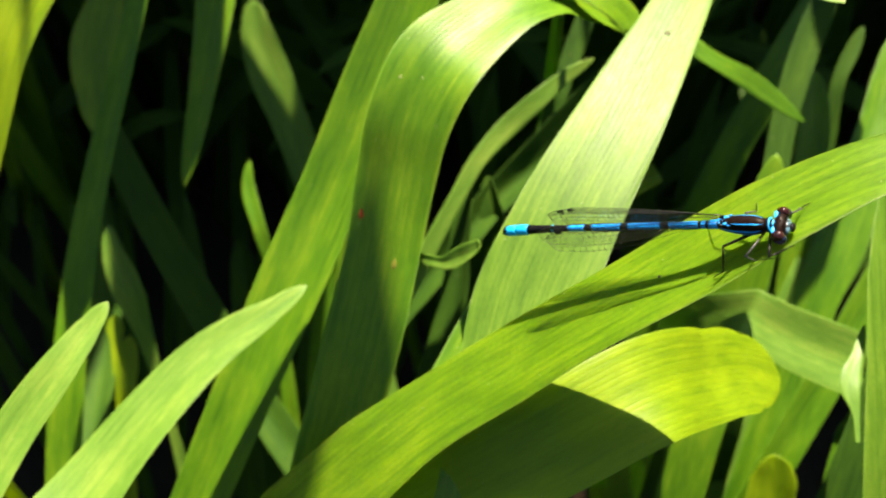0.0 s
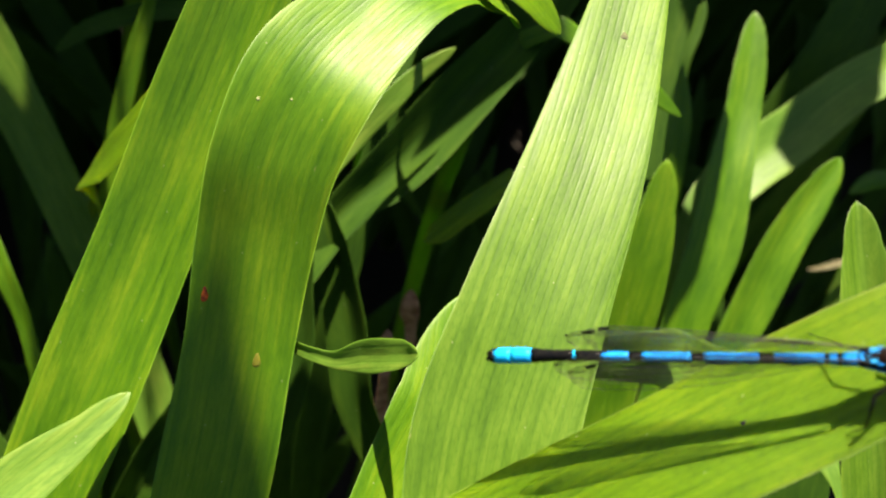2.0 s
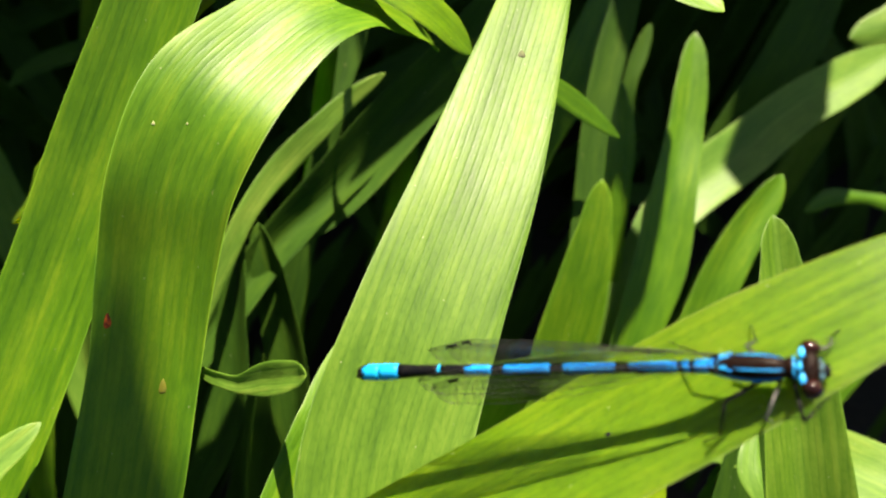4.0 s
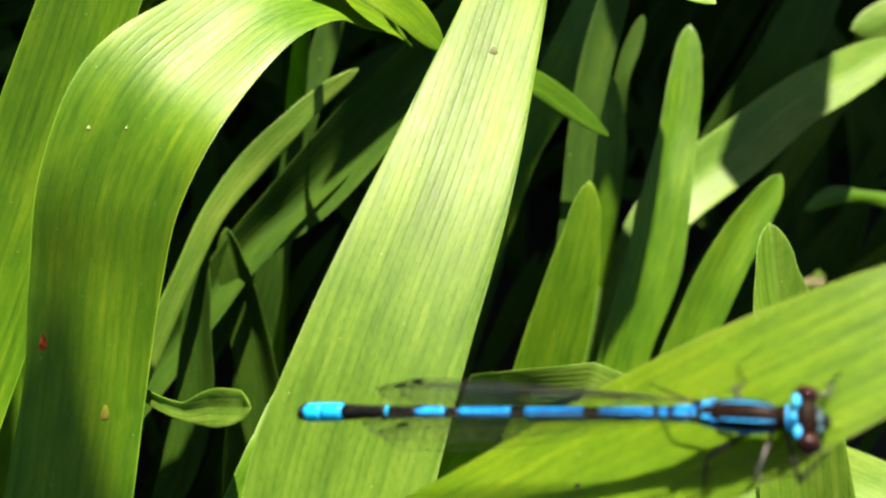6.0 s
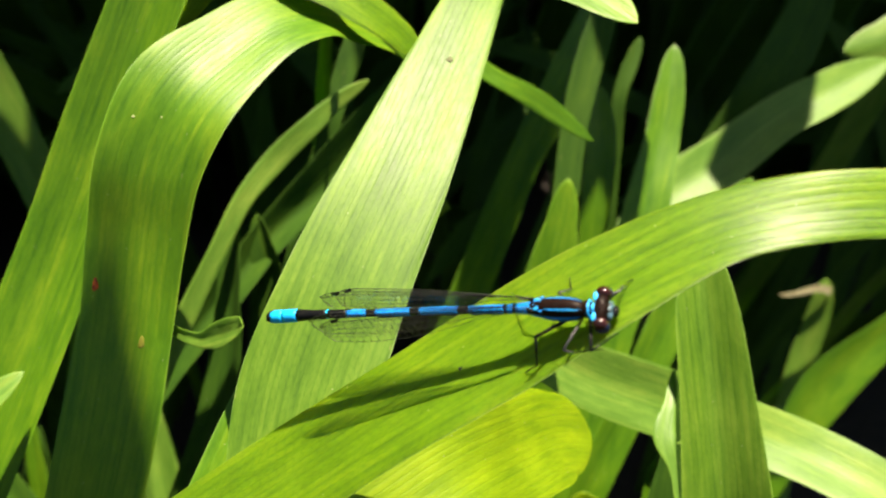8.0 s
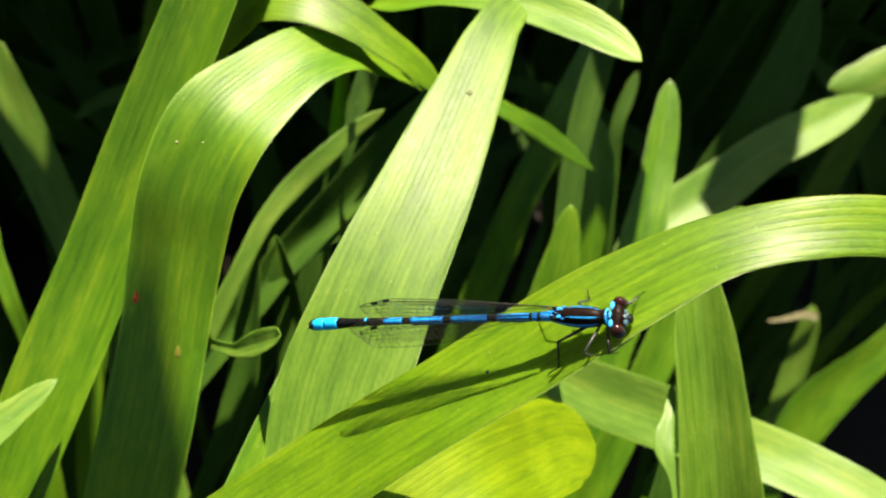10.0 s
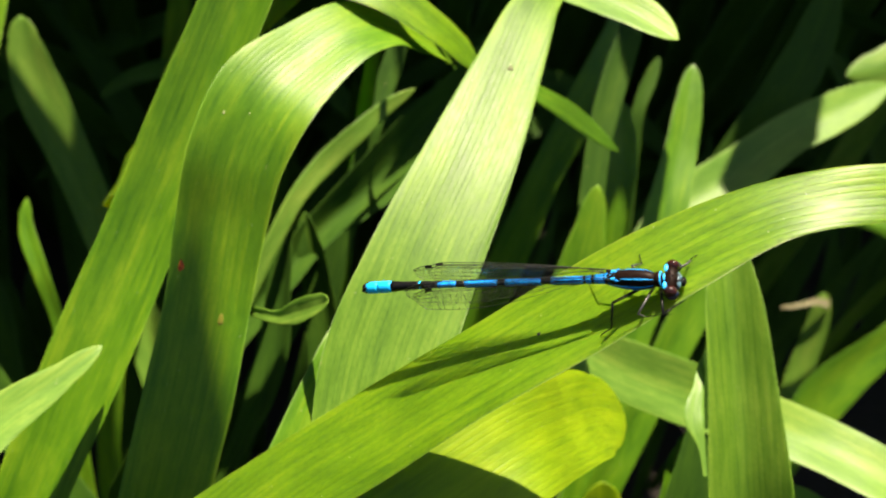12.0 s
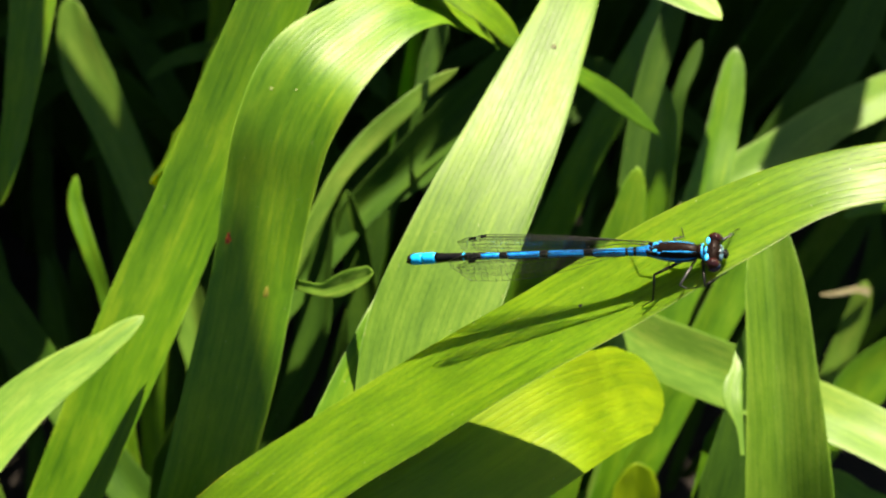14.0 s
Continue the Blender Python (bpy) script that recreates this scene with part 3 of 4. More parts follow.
blade(clump, ((-82.5, 113.8, 244.7, 8.8, 1), (-77.1, 140.1, 274.5, 7.1, 1), (-71.5, 153.8, 292.2, 5.8, -1), (-65.8, 164.7, 307.4, 5.1, -1), (-60.6, 176.0, 322.8, 4.2, -0), (-57.3, 187.4, 337.6, 0.0, -0)), LEAF, 0.12, spread=(-0.000, 0.002))
blade(clump, ((-46.7, 206.9, 319.9, 10.5, -1), (-51.0, 198.0, 310.0, 11.2, -1), (-53.9, 185.2, 296.8, 8.8, -1), (-56.9, 173.1, 284.2, 5.9, -1), (-61.1, 160.3, 270.6, 0.0, -1)), LEAF, 0.12, mode="archleft")
blade(clump, ((-77.8, 128.5, 317.2, 7.3, -2), (-73.4, 134.8, 327.5, 8.3, 1), (-68.5, 141.5, 335.5, 9.9, 0), (-62.8, 144.8, 340.6, 10.4, -1), (-55.2, 148.4, 342.2, 8.0, -5), (-42.5, 152.2, 340.0, 0.0, -5)), YELLOW, 0.12, spread=(-0.016, 0.005))
blade(clump, ((-69.5, 133.5, 235.0, 2.8, -2), (-72.1, 140.2, 244.9, 5.1, -5), (-74.9, 145.8, 252.2, 8.2, 3), (-79.0, 153.1, 257.9, 4.8, 2), (-79.9, 157.1, 261.4, 0.0, 2)), PALE, 0.12, spread=(-0.004, -0.008))
blade(clump, ((-40.9, 146.3, 242.3, 2.8, -2), (-42.3, 152.7, 250.8, 2.8, -2), (-45.0, 158.6, 259.9, 3.4, 0), (-47.7, 166.6, 266.7, 2.9, 2), (-47.4, 170.2, 270.3, 0.0, 2)), LEAF, 0.12, spread=(0.007, 0.013))
blade(clump, ((-6.6, 230.0, 262.6, 4.4, 7), (-16.8, 227.2, 263.8, 4.4, 3), (-23.8, 227.5, 261.7, 4.5, 2), (-31.4, 224.3, 260.5, 3.6, 4), (-37.4, 220.7, 257.9, 0.0, 4)), SHADED, 0.12, mode="arch")
blade(clump, ((-78.7, 134.3, 225.7, 4.1, 2), (-78.6, 140.1, 231.3, 5.7, 2), (-78.4, 143.1, 234.2, 3.4, 2), (-78.5, 144.4, 235.4, 0.0, 2)), YELLOW, 0.12, spread=(0.002, -0.010))
blade(clump, ((-81.8, 143.9, 233.8, 3.4, 2), (-82.0, 146.9, 236.7, 4.4, 2), (-81.5, 148.5, 238.4, 0.0, 2)), YELLOW, 0.12, spread=(-0.006, -0.006))
blade(clump, ((-49.7, 137.1, 227.3, 9.5, 0), (-64.9, 159.6, 232.7, 10.5, 0), (-81.2, 183.6, 239.3, 10.0, 0), (-94.4, 205.0, 246.8, 8.0, 0), (-104.6, 221.2, 252.4, 0.0, 0)), SHADED, 0.14, spread=(0.020, 0.030))
blade(clump, ((-85.5, 130.6, 224.9, 9.0, 0), (-87.6, 153.1, 228.2, 9.0, 0), (-92.8, 173.6, 233.3, 8.0, 0), (-99.7, 193.0, 239.8, 0.0, 0)), SHADED, 0.14, spread=(-0.02, 0.01))
clump = plant((0.091, 0.152), "broad leaf blades barred with shadow")
blade(clump, ((73.2, 131.0, 251.9, 7.5, 33), (78.1, 139.7, 261.8, 7.5, 33), (83.4, 147.4, 268.1, 7.4, 29), (95.0, 156.9, 275.2, 11.6, 16), (111.4, 164.5, 280.7, 11.8, 17), (124.6, 170.5, 286.5, 10.9, 21), (136.3, 174.5, 289.8, 10.3, 20), (154.4, 180.8, 294.7, 0.0, 20)), PALE, 0.12, spread=(-0.004, -0.015), label="pale blade crossed by bars of shadow")
blade(clump, ((189.9, 198.8, 303.5, 11.5, 1), (175.2, 196.6, 296.7, 10.0, 1), (162.0, 194.1, 290.0, 10.0, 1), (152.6, 194.5, 287.3, 0.0, 1)), PALE, 0.12, mode="arch")
blade(clump, ((112.5, 173.2, 260.9, 8.8, -1), (118.7, 177.9, 270.3, 10.6, -0), (126.8, 183.3, 282.4, 11.9, 0), (137.1, 193.4, 295.4, 11.0, 1), (144.3, 205.6, 309.5, 0.0, 1)), SHADED, 0.12, spread=(0.020, 0.022))
blade(clump, ((88.5, 167.3, 261.7, 4.4, 2), (90.0, 176.6, 275.4, 3.2, 6), (91.1, 183.4, 285.2, 3.1, 4), (93.9, 187.9, 290.4, 3.1, 1), (96.0, 191.2, 294.2, 0.0, 1)), SHADED, 0.12, spread=(-0.001, 0.020))
blade(clump, ((166.9, 161.7, 260.4, 5.5, 2), (153.4, 166.9, 261.0, 2.9, 2), (146.3, 168.3, 260.1, 4.3, 1), (140.2, 167.1, 257.0, 0.0, 1)), LEAF, 0.12, mode="arch")
clump = plant((0.164, 0.152), "thin bent blades in front of the dark gap")
blade(clump, ((163.9, 151.5, 171.4, 11.5, 1), (168.3, 161.5, 182.5, 10.3, 1), (171.4, 170.5, 194.9, 8.3, 1), (173.8, 175.9, 205.2, 7.2, 2), (174.3, 178.9, 211.1, 5.2, 2), (174.8, 181.3, 214.9, 0.0, 2)), PALE, 0.08, spread=(-0.005, -0.010), label="upright pale blade")
blade(clump, ((153.6, 140.0, 178.4, 9.4, 3), (167.1, 152.9, 202.3, 14.4, 4), (182.2, 158.0, 219.2, 10.1, 3), (201.5, 164.6, 238.9, 10.2, 5), (211.4, 170.9, 255.3, 0.0, 5)), LEAF, 0.12, spread=(-0.003, -0.017))
blade(clump, ((175.6, 178.1, 212.9, 2.6, 0), (171.3, 178.5, 213.9, 2.2, 3), (166.3, 178.1, 213.4, 1.6, 4), (162.0, 177.7, 213.1, 1.1, 3), (158.0, 177.7, 213.1, 0.0, 3)), WITHERED, 0.08, mode="tip", spread=(-0.002, 0.011), label="withered pale tip bent over")


def shade_blade(owner, over, width, material=LEAF, back=True, aside=0.0):
    """An unseen tall blade added to cast shade: it arches over, high above the rest, and ends at the last of the places
    given.
    """
    first = over[0]
    y0 = 0.52 if back else -0.16
    x0 = first[0] + aside
    if aside and back:
        y0 = first[1] + 0.08
    lead = [(x0, y0, 0.0, width * 0.7, 0), (x0, y0 - (0.03 if back else -0.01), 0.30, width, 0), (first[0] + aside * 0.45, y0 + (first[1] - y0) * 0.45, first[2] + 0.04, width, 0)]
    rows = lead + [(*p, width, 0) for p in over[:-1]] + [(*over[-1], 0.0, 0)]
    me = blade_mesh("leaf_blade", rows, material, 0.12, 40)
    ob = part("leaf_blade", me, owner, "unseen blade added high overhead to cast shade")
    ob.matrix_parent_inverse = Matrix.Translation(-Vector((owner.location[0], owner.location[1], 0)))
    return ob


# blades added out of view, set along sun rays above the leaves they darken
tall = plant((0.02, -0.16), "unseen overhead strap leaf added to shade the arching blade")
shade_blade(tall, ((0.004, 0.222, 0.725), (0.006, 0.226, 0.730), (0.009, 0.235, 0.740), (0.011, 0.241, 0.749), (0.012, 0.245, 0.755)), 0.020, back=False, aside=-0.24)
tall = plant((0.05, 0.52), "unseen tall strap leaves added to shade single leaves below")
shade_blade(tall, ((0.053, 0.196, 0.418), (0.044, 0.192, 0.411), (0.035, 0.186, 0.403), (0.028, 0.182, 0.397)), 0.011)
shade_blade(tall, ((0.0890, 0.1860, 0.3885), (0.0855, 0.1780, 0.3825), (0.0820, 0.1693, 0.3740), (0.0770, 0.1600, 0.3636)), 0.006, aside=-0.10)
shade_blade(tall, ((0.088, 0.224, 0.456), (0.086, 0.213, 0.444), (0.083, 0.203, 0.434)), 0.012)
shade_blade(tall, ((0.148, 0.242, 0.450), (0.137, 0.233, 0.438), (0.127, 0.223, 0.424)), 0.014)
shade_blade(tall, ((0.138, 0.245, 0.491), (0.132, 0.231, 0.477), (0.125, 0.221, 0.468), (0.118, 0.207, 0.453)), 0.018)
shade_blade(tall, ((-0.039, 0.257, 0.398), (-0.032, 0.247, 0.385), (-0.021, 0.228, 0.368)), 0.016, aside=-0.14)
shade_blade(tall, ((-0.060, 0.269, 0.478), (-0.058, 0.245, 0.456), (-0.062, 0.218, 0.443), (-0.067, 0.199, 0.423)), 0.018, aside=-0.12)
shade_blade(tall, ((-0.063, 0.196, 0.415), (-0.067, 0.187, 0.402), (-0.071, 0.175, 0.388), (-0.076, 0.159, 0.369)), 0.010)
shade_blade(tall, ((-0.047, 0.234, 0.443), (-0.048, 0.224, 0.434), (-0.051, 0.214, 0.423), (-0.054, 0.204, 0.412)), 0.009, aside=-0.12)
shade_blade(tall, ((-0.078, 0.273, 0.490), (-0.076, 0.249, 0.467), (-0.079, 0.221, 0.453)), 0.014, aside=-0.10)
shade_blade(tall, ((0.082, 0.251, 0.492), (0.077, 0.236, 0.476), (0.070, 0.223, 0.461)), 0.013)

SWAY = 0.78  # degrees for a lean of one


# ---- the thicket of more distant blades ----
def make_thicket():
    verts, faces, uvs = [], [], []
    rng = random.Random(5)
    data = []

    def one(foot, lean, length, width, droop):
        rows = []
        for s in (0, 0.3, 0.6, 0.85, 1.0):
            h = length * s
            out = lean * length * (0.25 * s + droop * s**3)
            rows.append((foot[0] + out[0], foot[1] + out[1], h * (1 - 0.35 * droop * s**2), 0.0 if s == 1 else width * (0.7 + 0.5 * s * (1.2 - s)), rng.uniform(-12, 12)))
        data.append(rows)

    for i in range(150):
        x, y = rng.uniform(-0.45, 0.65), rng.uniform(0.27, 0.62)
        a = rng.uniform(0, math.tau)
        one((x, y), np.array((math.cos(a), math.sin(a))), rng.uniform(0.16, 0.27), rng.uniform(0.008, 0.014), rng.uniform(0.1, 0.6))
    for i in range(45):
        a = rng.gauss(1.0, 0.5)
        one((rng.uniform(-0.16, 0.30), rng.uniform(0.14, 0.30)), np.array((math.cos(a), math.sin(a))), rng.uniform(0.11, 0.19), rng.uniform(0.006, 0.010), rng.uniform(0.0, 0.12))
    for i in range(40):
        a = rng.gauss(1.6, 0.6)
        one((rng.uniform(-0.26, -0.02), rng.uniform(0.12, 0.32)), np.array((math.cos(a), math.sin(a))), rng.uniform(0.10, 0.18), rng.uniform(0.006, 0.010), rng.uniform(0.0, 0.12))
    # taller growth added out of view behind, which leans over to shade what stands below,
    # with gaps cut so that the sun reaches chosen leaves
    sunlit = [Vector(p) for p in ((0.166, 0.178, 0.213), (0.172, 0.172, 0.198), (0.180, 0.158, 0.219), (0.196, 0.163, 0.236),
                                  (0.160, 0.194, 0.290), (0.174, 0.197, 0.296), (0.006, 0.140, 0.298), (0.0115, 0.1448, 0.302), (0.017, 0.1483, 0.3058))]
    to_sun = Vector((math.sin(radians(SUN_TURN)) * math.cos(radians(SUN_HEIGHT)), math.cos(radians(SUN_TURN)) * math.cos(radians(SUN_HEIGHT)), math.sin(radians(SUN_HEIGHT))))

    def shades(rows):
        for (a, b) in zip(rows, rows[1:]):
            for k in range(6):
                p = Vector(a[:3]).lerp(Vector(b[:3]), k / 6)
                for q in sunlit:
                    d = p - q
                    if d.dot(to_sun) > 0.01 and (d - to_sun * d.dot(to_sun)).length < 0.021:
                        return True
                d = p - Vector((-0.0545, 0.231, 0.2725))
                if d.dot(to_sun) > 0.01 and (d - to_sun * d.dot(to_sun)).length < 0.012:
                    return True
        return False

    rng = random.Random(11)
    for i in range(820):
        x, y, length = rng.uniform(-0.55, 0.75), 0.42 + 0.53 * rng.random() ** 1.4, rng.uniform(0.5, 0.68)
        a = rng.uniform(math.pi * 1.25, math.pi * 1.75)
        reach = 0.22 if x < 0 else 0.27
        droop = max(0.0, min(rng.uniform(0.1, 0.6), (y - reach) / length - 0.25))
        one((x, y), np.array((math.cos(a), math.sin(a))), length, rng.uniform(0.014, 0.024), droop)
        if shades(data[-1]):
            data.pop()
    for i in range(190):
        a = rng.uniform(0, math.tau)
        one((rng.uniform(0.22, 0.80), rng.uniform(0.48, 1.0)), np.array((math.cos(a), math.sin(a))), rng.uniform(0.06, 0.15), rng.uniform(0.010, 0.018), rng.uniform(0.1, 0.4))
    # unseen growth added on the near sides, as tall, to keep low light from the gaps
    for i in range(420):
        a = rng.uniform(math.pi * 0.80, math.pi * 2.20)
        far = rng.uniform(0.62, 1.15)
        x, y = 0.05 + far * math.cos(a), 0.12 + far * math.sin(a)
        b = rng.uniform(0, math.tau)
        one((x, y), np.array((math.cos(b), math.sin(b))), rng.uniform(0.45, 0.70), rng.uniform(0.016, 0.026), rng.uniform(0.05, 0.3))
    # the whole stand takes the leaf colour that has shade painted in
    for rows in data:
        me = blade_mesh("tmp", rows, SHADED, 0.12, 11, 5, 0.0004)
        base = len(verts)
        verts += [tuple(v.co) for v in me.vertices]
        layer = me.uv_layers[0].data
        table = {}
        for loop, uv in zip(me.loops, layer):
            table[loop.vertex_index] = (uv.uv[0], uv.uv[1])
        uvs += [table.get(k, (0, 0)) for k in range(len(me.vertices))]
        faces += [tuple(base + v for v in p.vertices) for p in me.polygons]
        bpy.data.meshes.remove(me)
    tagged(new("leaf_thicket", mesh_from("leaf_thicket", verts, faces, SHADED, True, uvs)), "dense stand of strap leaves, deep shade put into their dark green", "foliage", kind="stuff")


make_thicket()


# ---- damselfly ----
FLY_POSE = pose(0.00706, 0.07953, 0.34109, 18.92, -28.46, -28.69)
# for each wing: sideways place of its root, tip (millimetres), the way from its front to its rear edge, width
WINGS = ((0.45, 5.6, 1.45, 1.75, (0.02, -0.22, -0.97), 2.9), (0.55, 6.8, 1.95, 1.35, (0.02, -0.34, -0.94), 3.0),
         (-0.45, 5.0, -0.85, 1.75, (0.02, -0.24, -0.97), 3.1), (-0.55, 6.0, -1.20, 1.25, (0.02, -0.32, -0.95), 3.2))


def lathe(name, rows, material, sides=16, squash=1.0, cap=True):
    """A round body along x: rows of (x, radius, lift), millimetres."""
    verts, faces = [], []
    for x, r, z in rows:
        for k in range(sides):
            a = k / sides * math.tau
            verts.append((x / 1000, r * math.cos(a) / 1000, (z + r * squash * math.sin(a)) / 1000))
    for i in range(len(rows) - 1):
        for k in range(sides):
            a, b = i * sides + k, i * sides + (k + 1) % sides
            faces.append((a, b, b + sides, a + sides))
    if cap:
        faces.append(tuple(reversed(range(sides))))
        faces.append(tuple(range((len(rows) - 1) * sides, len(rows) * sides)))
    return mesh_from(name, verts, faces, material)


def ball(name, centre, radii, material, rings=10, sides=16, turn=None):
    verts, faces = [], []
    m = turn or Matrix.Identity(3)
    for i in range(rings + 1):
        t = i / rings * math.pi
        for k in range(sides):
            a = k / sides * math.tau
            v = m @ Vector((radii[0] * math.cos(t), radii[1] * math.sin(t) * math.cos(a), radii[2] * math.sin(t) * math.sin(a)))
            verts.append((v + Vector(centre)) / 1000)
    for i in range(rings):
        for k in range(sides):
            a, b = i * sides + k, i * sides + (k + 1) % sides
            faces.append((a, b, b + sides, a + sides))
    return mesh_from(name, verts, faces, material)


def tube(name, points, radii, material, sides=6):
    """A thin limb along points, millimetres."""
    verts, faces = [], []
    pts = [Vector(p) for p in points]
    for i, p in enumerate(pts):
        d = (pts[min(i + 1, len(pts) - 1)] - pts[max(i - 1, 0)]).normalized()
        s = d.cross(Vector((0.3, 0.2, 1))).normalized()
        t = d.cross(s)
        for k in range(sides):
            a = k / sides * math.tau
            verts.append((p + (s * math.cos(a) + t * math.sin(a)) * radii[i]) / 1000)
    for i in range(len(pts) - 1):
        for k in range(sides):
            a, b = i * sides + k, i * sides + (k + 1) % sides
            faces.append((a, b, b + sides, a + sides))
    faces.append(tuple(reversed(range(sides))))
    faces.append(tuple(range((len(pts) - 1) * sides, len(pts) * sides)))
    return mesh_from(name, verts, faces, material)


def joined(name, meshes, material):
    verts, faces = [], []
    for me in meshes:
        base = len(verts)
        verts += [tuple(v.co) for v in me.vertices]
        faces += [tuple(base + v for v in p.vertices) for p in me.polygons]
        bpy.data.meshes.remove(me)
    return mesh_from(name, verts, faces, material)


def body_radius(x):
    """The abdomen's radius along the body, millimetres from its tip."""
    return float(np.interp(x, (-0.55, -0.25, 0.4, 2.2, 3.1, 4.5, 6.2, 8.5, 12, 20, 24, 25.2, 26.6), (0.40, 0.56, 0.63, 0.63, 0.58, 0.46, 0.44, 0.38, 0.35, 0.35, 0.39, 0.46, 0.52)))


def body_lift(x):
    """How far the abdomen's tip droops, millimetres."""
    return -0.25 * max(0.0, 1 - x / 7.0) ** 2


def thorax_radius(x):
    return float(np.interp(x, (25.8, 26.2, 26.8, 27.6, 28.6, 29.6, 30.3, 30.8, 31.0), (0.40, 0.55, 0.68, 0.86, 0.96, 0.95, 0.84, 0.62, 0.42)))


def shell(name, x0, x1, a0, a1, lift, material, taper=0.25, squash=1.12):
    """A band of colour on the thorax: a thin plate between two angles round the body's axis (90 is the back)."""
    verts, faces = [], []
    n, m = 12, 6
    for layer in (lift, -0.05):
        for i in range(n + 1):
            u = i / n
            x = x0 + (x1 - x0) * u
            mid, half = (a0 + a1) / 2, (a1 - a0) / 2
            half *= max(0.12, min(1, u / taper, (1 - u) / taper)) ** 0.6 * (1 + 0.12 * math.sin(u * 9 + a0))
            r = thorax_radius(x) + layer
            for k in range(m + 1):
                a = radians(mid + half * (2 * k / m - 1))
                verts.append((x / 1000, r * math.cos(a) / 1000, r * squash * math.sin(a) / 1000))
    size = (n + 1) * (m + 1)
    for i in range(n):
        for k in range(m):
            a = i * (m + 1) + k
            faces.append((a, a + 1, a + m + 2, a + m + 1))
        for k in (0, m):
            a = i * (m + 1) + k
            faces.append((a, a + m + 1, size + a + m + 1, size + a))
    for k in range(m):
        for a in (k, n * (m + 1) + k):
            faces.append((a, a + 1, size + a + 1, size + a))
    return mesh_from(name, verts, faces, material)


def wing_width(t, full):
    return full * float(np.interp(t, (0, 0.08, 0.18, 0.3, 0.45, 0.6, 0.74, 0.86, 0.93, 0.97, 0.99, 1.0), (0.10, 0.13, 0.24, 0.50, 0.78, 0.95, 1.0, 0.96, 0.84, 0.66, 0.46, 0.16)))


def make_wing(fly, root, tip, chord, full, name="wing"):
    """One wing: a clear membrane from root to tip, its front edge along the line, with a net of veins and a dark cell near the tip."""
    root, tip, chord = Vector(root), Vector(tip), Vector(chord).normalized()
    way = tip - root
    lift = way.cross(chord).normalized()

    def place(t, f):
        w = wing_width(t, full)
        bow = 0.10 * full * math.sin(math.pi * min(t * 1.05, 1)) - 0.30 * full * max(0, t - 0.86) ** 2 / 0.0196
        pleat = 0.035 * math.sin(f * 22)
        return root + way * t + chord * (w * f - bow) + lift * pleat

    verts, faces, n, m = [], [], 40, 8
    for i in range(n + 1):
        for k in range(m + 1):
            verts.append(place(i / n, k / m) / 1000)
    for i in range(n):
        for k in range(m):
            a = i * (m + 1) + k
            faces.append((a, a + 1, a + m + 2, a + m + 1))
    wing = part(name, mesh_from("wing", verts, faces, WING), fly)
    wing.visible_shadow = False  # the clear pane; its veins still cast theirs
    lines = []
    for f, r, t0 in ((0, 0.050, 0), (0.13, 0.040, 0), (0.24, 0.032, 0.05), (0.42, 0.025, 0.15), (0.60, 0.024, 0.2), (0.78, 0.022, 0.3), (1.0, 0.030, 0.02)):
        pts = [place(t0 + (0.995 - t0) * i / 26, f) for i in range(27)]
        lines.append(tube("v", pts, [r] * 27, VEIN, 4))
    rng = random.Random(round(full * 100) + round(root[1] * 50))
    fr = (0, 0.13, 0.24, 0.42, 0.60, 0.78, 1.0)
    for band in range(6):
        t = 0.22 + 0.05 * band + rng.uniform(0, 0.03)
        while t < 0.96:
            lines.append(tube("v", [place(t, fr[band]), place(t + rng.uniform(-0.006, 0.006), fr[band + 1])], [0.020, 0.020], VEIN, 3))
            t += rng.uniform(0.030, 0.042) if band else 0.045
    part("vein_net", joined("vein_net", lines, VEIN), wing, "fine net of dark wing veins")
    sv, sf = [], []
    for layer in (0.03, -0.03):
        for t in (0.878, 0.892, 0.906, 0.918):
            for f in (0.01, 0.07, 0.13):
                sv.append((place(t + f * 0.03, f) + lift * layer) / 1000)
    for i in range(3):
        for k in range(2):
            a = i * 3 + k
            sf += [(a, a + 1, a + 4, a + 3), (12 + a, 12 + a + 3, 12 + a + 4, 12 + a + 1)]
        for k in (0, 2):
            a = i * 3 + k
            sf.append((a, a + 3, a + 15, a + 12))
    part("stigma", mesh_from("stigma", sv, sf, STIGMA, False), wing, "small black cell near the wing tip")
    return wing


